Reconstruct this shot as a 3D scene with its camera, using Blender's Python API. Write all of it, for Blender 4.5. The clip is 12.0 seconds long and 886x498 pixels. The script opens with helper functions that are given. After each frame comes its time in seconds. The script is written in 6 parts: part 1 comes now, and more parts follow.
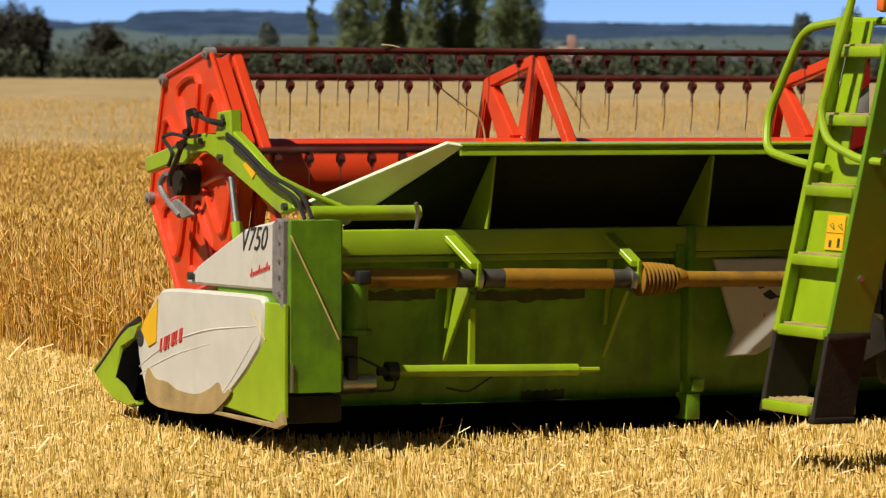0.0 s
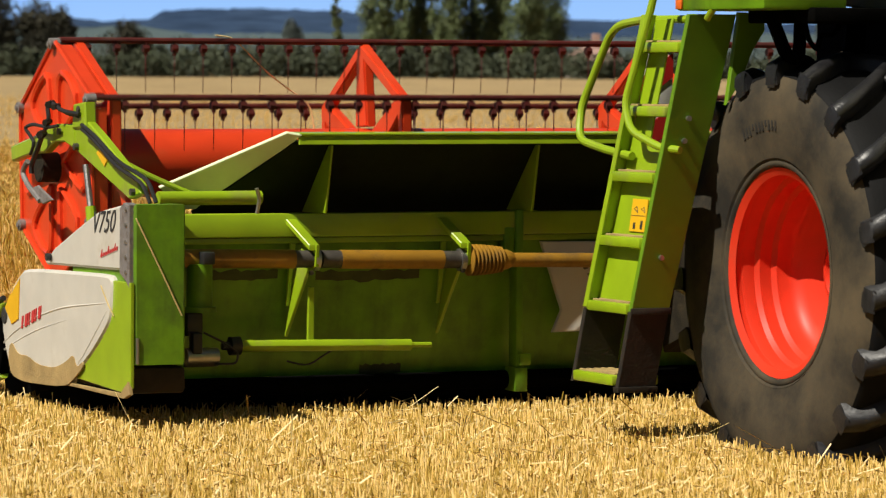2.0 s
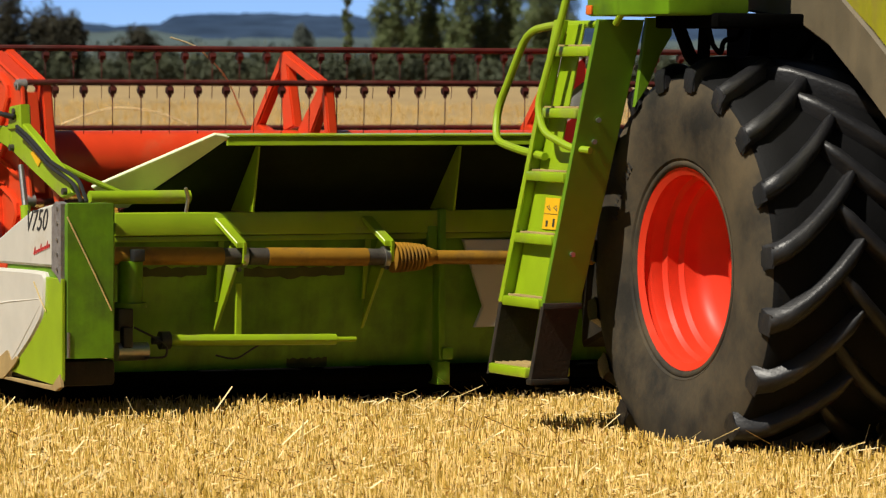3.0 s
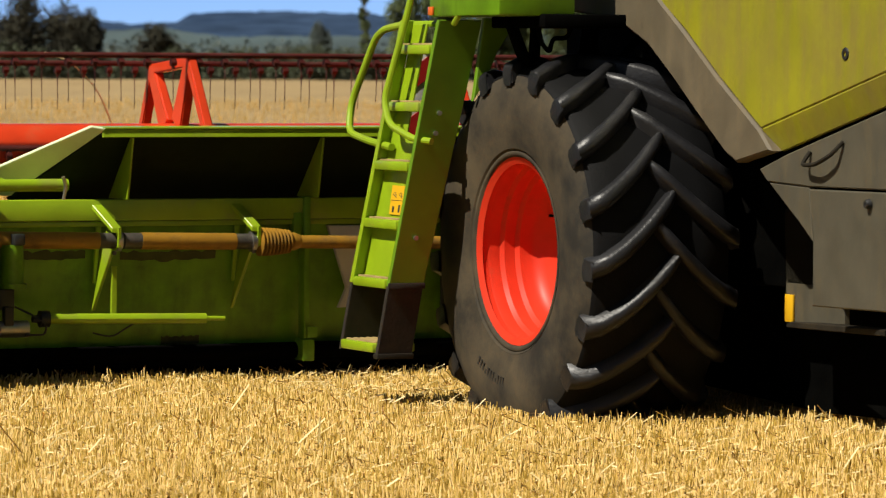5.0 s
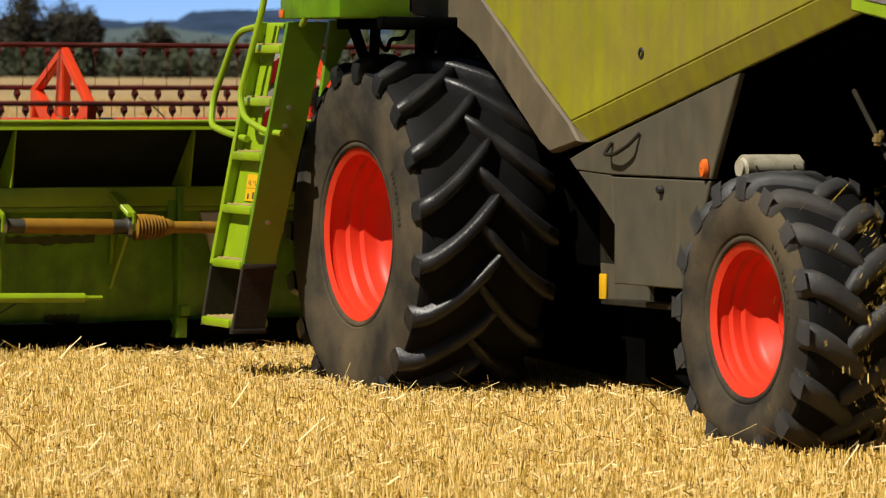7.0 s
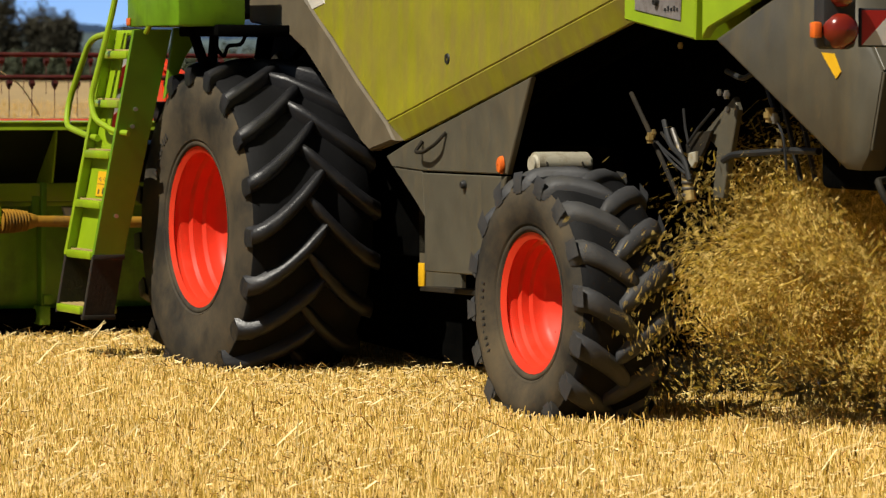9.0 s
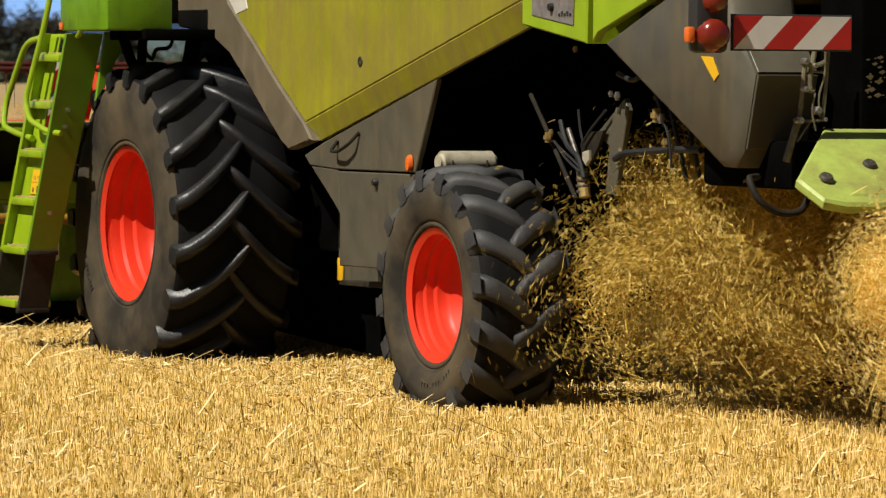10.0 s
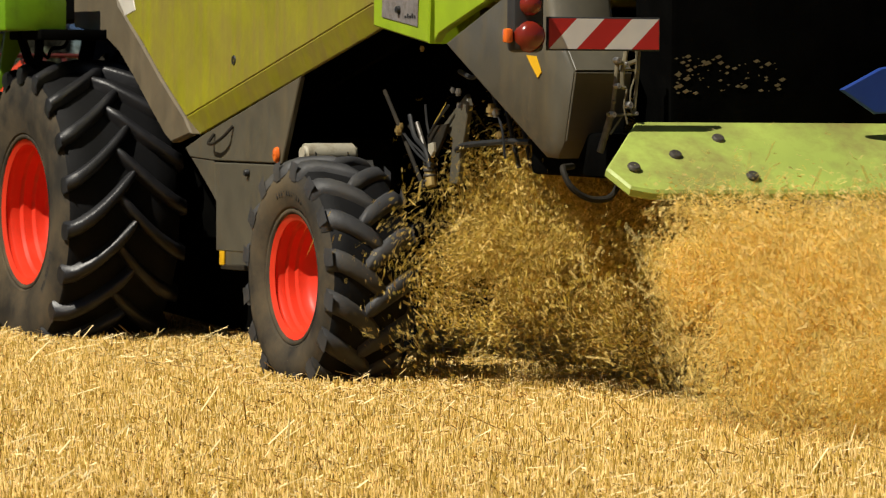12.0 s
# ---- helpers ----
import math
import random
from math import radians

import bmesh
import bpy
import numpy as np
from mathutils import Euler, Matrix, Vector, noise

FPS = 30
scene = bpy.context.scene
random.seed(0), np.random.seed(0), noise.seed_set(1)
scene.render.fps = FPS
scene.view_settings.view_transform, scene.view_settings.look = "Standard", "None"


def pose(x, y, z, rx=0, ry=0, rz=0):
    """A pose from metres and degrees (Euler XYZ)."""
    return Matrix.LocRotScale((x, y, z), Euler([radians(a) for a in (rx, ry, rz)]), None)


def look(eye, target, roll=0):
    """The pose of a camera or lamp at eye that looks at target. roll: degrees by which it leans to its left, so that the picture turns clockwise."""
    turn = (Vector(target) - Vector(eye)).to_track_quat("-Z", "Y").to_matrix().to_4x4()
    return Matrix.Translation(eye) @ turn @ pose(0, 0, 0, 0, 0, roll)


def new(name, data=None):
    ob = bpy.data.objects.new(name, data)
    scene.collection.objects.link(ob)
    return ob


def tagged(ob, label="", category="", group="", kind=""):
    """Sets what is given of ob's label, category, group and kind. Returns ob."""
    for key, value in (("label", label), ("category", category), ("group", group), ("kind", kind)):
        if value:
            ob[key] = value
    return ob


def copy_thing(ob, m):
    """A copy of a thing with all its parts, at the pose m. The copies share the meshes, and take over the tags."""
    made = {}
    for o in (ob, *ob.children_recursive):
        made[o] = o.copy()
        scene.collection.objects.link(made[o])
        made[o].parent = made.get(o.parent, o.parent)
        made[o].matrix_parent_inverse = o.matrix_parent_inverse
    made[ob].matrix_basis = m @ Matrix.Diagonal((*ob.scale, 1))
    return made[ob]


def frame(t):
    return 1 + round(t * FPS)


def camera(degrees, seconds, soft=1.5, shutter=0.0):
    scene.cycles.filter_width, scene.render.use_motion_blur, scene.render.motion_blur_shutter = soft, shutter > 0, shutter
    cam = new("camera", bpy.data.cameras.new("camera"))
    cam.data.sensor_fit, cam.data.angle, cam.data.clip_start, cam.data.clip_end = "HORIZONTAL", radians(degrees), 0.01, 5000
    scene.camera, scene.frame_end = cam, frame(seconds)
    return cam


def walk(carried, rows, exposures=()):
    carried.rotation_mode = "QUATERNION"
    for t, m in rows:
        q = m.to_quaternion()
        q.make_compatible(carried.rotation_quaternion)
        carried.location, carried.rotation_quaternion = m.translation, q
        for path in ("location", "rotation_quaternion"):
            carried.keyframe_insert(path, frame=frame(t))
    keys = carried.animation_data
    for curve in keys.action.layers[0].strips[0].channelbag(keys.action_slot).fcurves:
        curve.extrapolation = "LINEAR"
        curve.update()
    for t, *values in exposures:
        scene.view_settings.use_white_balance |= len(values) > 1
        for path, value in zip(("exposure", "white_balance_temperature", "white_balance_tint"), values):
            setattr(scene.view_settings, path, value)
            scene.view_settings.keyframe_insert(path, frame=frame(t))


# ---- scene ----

# ---------------------------------------------------------------- camera
EYE = 1.765
cam = camera(11.935, 12.0, soft=1.2, shutter=0.2)
PAN = [(0, 0.000, -2.505), (0.5, 0.047, -2.546), (1, 0.193, -2.628), (1.5, 0.298, -2.575), (2, 0.328, -2.529), (2.5, 0.374, -2.470),
       (4.5, 0.749, -2.464), (5, 0.702, -2.493), (5.5, 0.678, -2.470), (6, 0.743, -2.487), (6.5, 0.737, -2.528), (7, 0.702, -2.517),
       (9, 0.404, -2.458), (9.5, 0.304, -2.435), (10, 0.257, -2.429), (10.5, 0.287, -2.446), (11, 0.246, -2.446), (11.5, 0.257, -2.476), (12, 0.287, -2.470)]
cam.data.dof.use_dof, cam.data.dof.focus_distance, cam.data.dof.aperture_fstop = True, 20.8, 7.1
walk(cam, [(t, pose(0, 0, EYE, 90 + tilt, -0.3, yaw)) for t, yaw, tilt in PAN])

# the harvester's way over the field: seconds, x, y, z, heading, metres driven
DRIVE = [(0, 3.582, 17.630, 0.000, 23.85, 0.0), (0.5, 3.373, 17.964, 0.000, 24.07, 0.351), (1, 3.150, 18.328, 0.000, 24.28, 0.736), (1.5, 2.934, 18.685, 0.000, 24.47, 1.115),
         (2, 2.720, 19.032, 0.011, 24.67, 1.484), (2.5, 2.503, 19.379, 0.013, 24.87, 1.853), (4.5, 1.675, 20.841, 0.017, 25.38, 3.437), (5, 1.463, 21.249, 0.015, 25.44, 3.885),
         (5.5, 1.241, 21.695, 0.012, 25.47, 4.376), (6, 1.042, 22.120, 0.014, 25.46, 4.848), (6.5, 0.836, 22.595, 0.008, 25.39, 5.378), (7, 0.633, 23.053, 0.010, 25.34, 5.888),
         (9, -0.210, 24.770, 0.003, 25.44, 7.783), (9.5, -0.422, 25.248, -0.001, 25.39, 8.315), (10, -0.624, 25.719, -0.002, 25.31, 8.841), (10.5, -0.832, 26.192, -0.006, 25.26, 9.367),
         (11, -1.024, 26.608, -0.005, 25.24, 9.828), (11.5, -1.226, 27.012, -0.004, 25.28, 10.273), (12, -1.417, 27.393, -0.012, 25.32, 10.691)]

# ---------------------------------------------------------------- light
SUN_EL, SUN_DIR = 52.0, Vector((-0.775, -0.632, 0)).normalized()
world = bpy.data.worlds.new("sky")
scene.world = world
world.use_nodes = True
wn = world.node_tree.nodes
sky = wn.new("ShaderNodeTexSky")
sky.sky_type, sky.sun_disc = "NISHITA", False
sky.sun_elevation, sky.sun_rotation = radians(SUN_EL), math.atan2(SUN_DIR.x, SUN_DIR.y)
sky.air_density, sky.dust_density, sky.ozone_density = 1.0, 0.6, 2.0
world.node_tree.links.new(sky.outputs[0], wn["Background"].inputs[0])
wn["Background"].inputs[1].default_value = 0.019
sun_lamp = bpy.data.lights.new("sun", "SUN")
sun_lamp.energy, sun_lamp.angle, sun_lamp.color = 5.0, radians(0.55), (1.0, 0.94, 0.815)
sun_ob = new("sun", sun_lamp)
up = SUN_DIR * math.cos(radians(SUN_EL)) + Vector((0, 0, math.sin(radians(SUN_EL))))
sun_ob.matrix_world = look(up * 60, (0, 0, 0))
scene.view_settings.exposure = 0.10


# ---------------------------------------------------------------- materials
def surface(name, colour, rough=0.5, metal=0.0, vary=0.15, scale=6.0, dirt=None, dirt_amount=0.3, dirt_scale=3.0, bump=0.15, bump_scale=60.0, coat=0.0, island=0.0, spec=0.5, streak=0.0):
    """A node material: base colour with two scales of variation, patches of dirt and a fine relief."""
    m = bpy.data.materials.new(name)
    m.use_nodes = True
    n, l = m.node_tree.nodes, m.node_tree.links
    b = n["Principled BSDF"]
    b.inputs["Roughness"].default_value, b.inputs["Metallic"].default_value = rough, metal
    b.inputs["Coat Weight"].default_value, b.inputs["Coat Roughness"].default_value = coat, 0.15
    b.inputs["Specular IOR Level"].default_value = spec
    co = n.new("ShaderNodeTexCoord")
    big = n.new("ShaderNodeTexNoise")
    big.inputs["Scale"].default_value, big.inputs["Detail"].default_value = scale, 6.0
    l.new(co.outputs["Object"], big.inputs["Vector"])
    hsv = n.new("ShaderNodeHueSaturation")
    hsv.inputs["Color"].default_value = (*colour, 1)
    mr = n.new("ShaderNodeMapRange")
    mr.inputs["From Min"].default_value, mr.inputs["From Max"].default_value = 0.3, 0.7
    mr.inputs["To Min"].default_value, mr.inputs["To Max"].default_value = 1 - vary, 1 + vary
    l.new(big.outputs["Fac"], mr.inputs["Value"])
    l.new(mr.outputs[0], hsv.inputs["Value"])
    out = hsv.outputs[0]
    if island:
        geo = n.new("ShaderNodeNewGeometry")
        h2 = n.new("ShaderNodeHueSaturation")
        m2 = n.new("ShaderNodeMapRange")
        m2.inputs["To Min"].default_value, m2.inputs["To Max"].default_value = 1 - island, 1 + island
        l.new(geo.outputs["Random Per Island"], m2.inputs["Value"])
        l.new(m2.outputs[0], h2.inputs["Value"])
        m3 = n.new("ShaderNodeMapRange")
        m3.inputs["To Min"].default_value, m3.inputs["To Max"].default_value = 1.22, 0.92
        l.new(geo.outputs["Random Per Island"], m3.inputs["Value"])
        l.new(m3.outputs[0], h2.inputs["Saturation"])
        l.new(out, h2.inputs["Color"])
        out = h2.outputs[0]
    if dirt:
        dn = n.new("ShaderNodeTexNoise")
        dn.inputs["Scale"].default_value, dn.inputs["Detail"].default_value, dn.inputs["Roughness"].default_value = dirt_scale, 9.0, 0.68
        l.new(co.outputs["Object"], dn.inputs["Vector"])
        ramp = n.new("ShaderNodeMapRange")
        ramp.inputs["From Min"].default_value = 0.62 - 0.3 * dirt_amount
        ramp.inputs["From Max"].default_value = 0.80 - 0.2 * dirt_amount
        ramp.inputs["To Max"].default_value = min(1.0, 0.45 + dirt_amount)
        level = dn.outputs["Fac"]
        if streak:
            # runs of dirt drawn out downwards
            mp, sn, mf = n.new("ShaderNodeMapping"), n.new("ShaderNodeTexNoise"), n.new("ShaderNodeMix")
            mp.inputs["Scale"].default_value = (9, 9, 0.7)
            sn.inputs["Scale"].default_value, sn.inputs["Detail"].default_value = 1.3, 6.0
            mf.inputs[0].default_value = streak
            l.new(co.outputs["Object"], mp.inputs["Vector"])
            l.new(mp.outputs[0], sn.inputs["Vector"])
            l.new(level, mf.inputs[2])
            l.new(sn.outputs["Fac"], mf.inputs[3])
            level = mf.outputs[0]
        l.new(level, ramp.inputs["Value"])
        mix = n.new("ShaderNodeMix")
        mix.data_type = "RGBA"
        mix.inputs["B"].default_value = (*dirt, 1)
        mix.inputs[7].default_value = (*dirt, 1)
        l.new(ramp.outputs[0], mix.inputs[0])
        l.new(out, mix.inputs[6])
        out = mix.outputs[2]
        rr = n.new("ShaderNodeMapRange")
        rr.inputs["To Min"].default_value, rr.inputs["To Max"].default_value = rough, min(0.95, rough + 0.4)
        l.new(ramp.outputs[0], rr.inputs["Value"])
        l.new(rr.outputs[0], b.inputs["Roughness"])
    l.new(out, b.inputs["Base Color"])
    if bump:
        fine = n.new("ShaderNodeTexNoise")
        fine.inputs["Scale"].default_value, fine.inputs["Detail"].default_value = bump_scale, 4.0
        l.new(co.outputs["Object"], fine.inputs["Vector"])
        bp = n.new("ShaderNodeBump")
        bp.inputs["Strength"].default_value, bp.inputs["Distance"].default_value = bump, 0.01
        l.new(fine.outputs["Fac"], bp.inputs["Height"])
        l.new(bp.outputs[0], b.inputs["Normal"])
    return m


def sky_glow():
    m = bpy.data.materials.new("clear_sky")
    m.use_nodes = True
    n, l = m.node_tree.nodes, m.node_tree.links
    n.remove(n["Principled BSDF"])
    co, sep, mr, ramp, em = n.new("ShaderNodeTexCoord"), n.new("ShaderNodeSeparateXYZ"), n.new("ShaderNodeMapRange"), n.new("ShaderNodeValToRGB"), n.new("ShaderNodeEmission")
    noi, add = n.new("ShaderNodeTexNoise"), n.new("ShaderNodeMath")
    noi.inputs["Scale"].default_value = 0.0022
    add.operation = "MULTIPLY_ADD"
    l.new(co.outputs["Object"], sep.inputs[0])
    l.new(co.outputs["Object"], noi.inputs["Vector"])
    mr.inputs["From Min"].default_value, mr.inputs["From Max"].default_value = 20, 220
    l.new(sep.outputs["Z"], mr.inputs["Value"])
    l.new(noi.outputs["Fac"], add.inputs[0])
    add.inputs[1].default_value = 0.35
    l.new(mr.outputs[0], add.inputs[2])
    l.new(add.outputs[0], ramp.inputs[0])
    ramp.color_ramp.elements[0].color, ramp.color_ramp.elements[1].color = (0.31, 0.50, 0.80, 1), (0.14, 0.31, 0.68, 1)
    l.new(ramp.outputs[0], em.inputs["Color"])
    em.inputs["Strength"].default_value = 1.25
    l.new(em.outputs[0], n["Material Output"].inputs["Surface"])
    return m


DUST = (0.28, 0.20, 0.10)
M = {
    "green": surface("green_paint", (0.29, 0.43, 0.010), 0.38, vary=0.10, dirt=DUST, dirt_amount=0.22, dirt_scale=2.5, bump=0.03, coat=0.25),
    "green_dirty": surface("dusty_green_paint", (0.14, 0.31, 0.006), 0.42, vary=0.20, dirt=(0.040, 0.048, 0.010), dirt_amount=0.46, streak=0.3, dirt_scale=2.0, bump=0.05, coat=0.1),
    # wing plates: sun glare is put into this pale base colour
    "pale_green": surface("green_paint_lightened_for_glare", (0.78, 0.86, 0.54), 0.3, vary=0.06, bump=0.02, dirt=DUST, dirt_amount=0.05),
    "deflector": surface("dusty_green_deflector_paint", (0.36, 0.45, 0.09), 0.5, vary=0.18, scale=2, dirt=(0.20, 0.145, 0.045), dirt_amount=0.72, dirt_scale=1.7, bump=0.04),
    # ladder green darkened for faces turned away from the sun
    "olive": surface("green_stringer_paint_shaded", (0.13, 0.27, 0.006), 0.5, vary=0.12, dirt=(0.14, 0.17, 0.02), dirt_amount=0.15, bump=0.05),
    # green darkened to near-black for the shade under the overhang
    "shade_green": surface("green_paint_darkened_for_shade", (0.013, 0.020, 0.005), 0.6, vary=0.3, dirt=(0.012, 0.012, 0.006), dirt_amount=0.5, bump=0.05, spec=0.08),
    "panel": surface("dusty_green_side_panel", (0.285, 0.272, 0.012), 0.42, vary=0.16, scale=2.5, dirt=(0.225, 0.170, 0.03), dirt_amount=0.60, streak=0.42, dirt_scale=1.6, bump=0.03, coat=0.15),
    "red": surface("orange_red_paint", (0.72, 0.055, 0.012), 0.33, vary=0.08, dirt=(0.45, 0.10, 0.03), dirt_amount=0.15, bump=0.03, coat=0.3),
    "dark_red": surface("worn_dark_red_steel", (0.10, 0.018, 0.014), 0.45, vary=0.3, dirt=(0.05, 0.03, 0.02), dirt_amount=0.4, bump=0.2),
    "tine": surface("dark_spring_steel", (0.05, 0.025, 0.02), 0.45, metal=0.4, vary=0.3, bump=0.1),
    "white": surface("off_white_plastic_guard", (0.60, 0.57, 0.50), 0.5, vary=0.06, dirt=(0.40, 0.33, 0.22), dirt_amount=0.18, dirt_scale=2.0, bump=0.04),
    "mud": surface("dark_dried_mud", (0.14, 0.105, 0.05), 0.9, vary=0.35, bump=0.3),
    "cream": surface("dirty_cream_plastic", (0.40, 0.37, 0.28), 0.6, vary=0.15, dirt=(0.16, 0.12, 0.06), dirt_amount=0.5, dirt_scale=7, bump=0.1),
    "tan": surface("dried_mud", (0.36, 0.25, 0.10), 0.85, vary=0.25, bump=0.3),
    "grey": surface("grey_brown_panel_paint", (0.088, 0.079, 0.056), 0.48, vary=0.16, dirt=(0.130, 0.100, 0.048), streak=0.4, dirt_amount=0.45, dirt_scale=1.4, bump=0.05),
    "grey_light": surface("dusty_grey_fender_plastic", (0.122, 0.098, 0.060), 0.6, vary=0.14, dirt=(0.185, 0.140, 0.075), streak=0.35, dirt_amount=0.5, dirt_scale=2.0, bump=0.06),
    "tyre_dusty": surface("dusty_black_rubber", (0.036, 0.036, 0.038), 0.6, vary=0.3, scale=5, dirt=(0.065, 0.058, 0.045), dirt_amount=0.42, dirt_scale=3.0, bump=0.15, bump_scale=90),
    # casing colour takes in the shade of the tread grooves
    "tyre": surface("rubber_darkened_for_groove_shade", (0.0045, 0.0045, 0.005), 0.70, vary=0.3, scale=5, dirt=(0.012, 0.011, 0.009), dirt_amount=0.15, dirt_scale=3.5, bump=0.15, bump_scale=90, spec=0.18),
    "wall": surface("dusty_tyre_sidewall", (0.028, 0.025, 0.020), 0.75, vary=0.3, scale=3, dirt=(0.106, 0.080, 0.045), dirt_amount=0.70, dirt_scale=1.5, bump=0.1, spec=0.3),
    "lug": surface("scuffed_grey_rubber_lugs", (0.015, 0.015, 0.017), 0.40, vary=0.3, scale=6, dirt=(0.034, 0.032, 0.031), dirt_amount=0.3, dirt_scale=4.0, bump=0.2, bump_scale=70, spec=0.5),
    "wall_dark": surface("moulded_rubber_letters", (0.024, 0.021, 0.017), 0.7, vary=0.1, bump=0.05),
    "rim": surface("red_rim_paint", (0.72, 0.042, 0.015), 0.46, vary=0.08, dirt=(0.38, 0.07, 0.03), dirt_amount=0.16, bump=0.02, spec=0.35),
    # near-black: underbody shade is put into this colour, dark parts share it
    "black": surface("near_black_shade_and_parts", (0.0022, 0.0022, 0.002), 0.95, vary=0.4, dirt=(0.006, 0.005, 0.004), dirt_amount=0.10, bump=0.2, spec=0.02),
    "dark": surface("dark_grime_steel", (0.020, 0.016, 0.010), 0.75, vary=0.4, dirt=(0.05, 0.035, 0.015), dirt_amount=0.3, bump=0.3, spec=0.25),
    "rust": surface("dark_rusty_steel", (0.018, 0.012, 0.006), 0.85, vary=0.4, scale=12, bump=0.3),
    "shaft": surface("ochre_plastic_shaft_guard", (0.33, 0.165, 0.012), 0.5, vary=0.15, dirt=(0.10, 0.06, 0.02), dirt_amount=0.40, dirt_scale=5, bump=0.1),
    "collar": surface("scuffed_dark_metal", (0.085, 0.075, 0.062), 0.45, metal=0.3, vary=0.3, scale=14, dirt=(0.03, 0.024, 0.016), dirt_amount=0.4, dirt_scale=12, bump=0.15),
    "steel": surface("bare_steel", (0.45, 0.44, 0.42), 0.35, metal=0.9, vary=0.2, dirt=(0.2, 0.15, 0.09), dirt_amount=0.3, bump=0.1),
    "zinc": surface("dull_galvanised_strip", (0.26, 0.24, 0.23), 0.5, metal=0.3, vary=0.2, scale=20, dirt=(0.12, 0.08, 0.06), dirt_amount=0.4, dirt_scale=14, bump=0.2),
    "brass": surface("dusty_brass", (0.42, 0.30, 0.11), 0.4, metal=0.6, vary=0.25, scale=20, dirt=(0.15, 0.10, 0.04), dirt_amount=0.35, dirt_scale=12, bump=0.15),
    "link": surface("dusty_khaki_steel", (0.19, 0.165, 0.105), 0.5, metal=0.2, vary=0.3, scale=16, dirt=(0.09, 0.07, 0.04), dirt_amount=0.4, dirt_scale=10, bump=0.2),
    "grime": surface("greasy_dirt_film", (0.052, 0.058, 0.010), 0.7, vary=0.4, scale=9, bump=0.2),
    "rubber": surface("black_hose_rubber", (0.02, 0.02, 0.02), 0.5, vary=0.2, bump=0.1),
    "yellow": surface("yellow_sticker", (0.80, 0.45, 0.01), 0.5, vary=0.05, bump=0.0),
    "ink": surface("black_print", (0.03, 0.03, 0.03), 0.6, vary=0.05, bump=0.0),
    "ink_red": surface("red_print", (0.60, 0.04, 0.04), 0.5, vary=0.05, bump=0.0),
    "sign_red": surface("red_reflective_film", (0.50, 0.025, 0.02), 0.35, vary=0.05, bump=0.0),
    "sign_white": surface("white_reflective_film", (0.80, 0.78, 0.74), 0.35, vary=0.05, dirt=DUST, dirt_amount=0.1, bump=0.0),
    "orange": surface("orange_lens", (0.85, 0.16, 0.02), 0.2, vary=0.05, bump=0.0, coat=0.5),
    "lens_red": surface("red_lens", (0.20, 0.018, 0.008), 0.2, vary=0.05, bump=0.0, coat=0.6),
    "blue": surface("blue_tarpaulin", (0.010, 0.045, 0.26), 0.5, vary=0.1, bump=0.1),
    "soil": surface("straw_strewn_soil", (0.20, 0.125, 0.042), 0.95, spec=0.05, vary=0.45, scale=9.0, dirt=(0.085, 0.055, 0.026), dirt_amount=0.6, dirt_scale=30, bump=0.9, bump_scale=45),
    "stubble": surface("cut_straw", (0.72, 0.495, 0.168), 0.55, vary=0.15, island=0.55, bump=0.0, spec=0.12),
    "straw": surface("loose_pale_straw", (0.82, 0.64, 0.32), 0.42, vary=0.12, island=0.45, bump=0.0),
    "crop": surface("ripe_wheat", (0.86, 0.58, 0.19), 0.65, vary=0.2, scale=1.5, island=0.38, bump=0.0, spec=0.2),
    "far_crop": surface("ripe_wheat_field", (0.38, 0.265, 0.115), 0.9, vary=0.18, scale=0.35, dirt=(0.28, 0.18, 0.065), dirt_amount=0.4, dirt_scale=0.15, bump=0.6, bump_scale=7),
    "chaff": surface("flying_chopped_straw", (0.95, 0.79, 0.34), 0.7, vary=0.15, island=0.30, bump=0.0, spec=0.2),
    # chaff colour darkened to stand for the machine's shade
    "chaff_shaded": surface("flying_chaff_shaded", (0.66, 0.48, 0.14), 0.8, vary=0.25, island=0.60, bump=0.0, spec=0.1),
    # distance haze is mixed into hedge, dark tree, far tree, meadow and hill colours
    "leaf": surface("hedge_leaves", (0.082, 0.094, 0.062), 0.7, vary=0.3, scale=0.4, spec=0.1, island=0.22, bump=0.0),
    "leaf_poplar": surface("light_poplar_leaves", (0.150, 0.185, 0.090), 0.7, vary=0.3, scale=0.5, spec=0.1, island=0.35, bump=0.0),
    "leaf_dark": surface("dark_tree_leaves", (0.058, 0.056, 0.041), 0.7, vary=0.3, scale=0.4, spec=0.1, island=0.3, bump=0.0),
    "leaf_far": surface("haze_tinted_tree_leaves", (0.10, 0.125, 0.115), 0.8, vary=0.25, scale=0.1, island=0.4, bump=0.0),
    "bark": surface("tree_bark", (0.11, 0.09, 0.07), 0.9, vary=0.3, bump=0.5),
    "meadow": surface("haze_tinted_meadow", (0.072, 0.104, 0.098), 0.95, vary=0.35, scale=0.012, dirt=(0.036, 0.058, 0.066), dirt_amount=0.5, dirt_scale=0.006, bump=0.0),
    "hill": surface("haze_tinted_wooded_hill", (0.038, 0.062, 0.108), 0.95, spec=0.0, vary=0.35, scale=0.03, dirt=(0.026, 0.046, 0.088), dirt_amount=0.5, dirt_scale=0.01, bump=0.0),
    "roof": surface("pinkish_roof_tiles", (0.36, 0.23, 0.19), 0.85, vary=0.12, scale=2, bump=0.3, bump_scale=8),
    "render_wall": surface("pale_house_render", (0.45, 0.42, 0.38), 0.85, vary=0.1, bump=0.1),
}


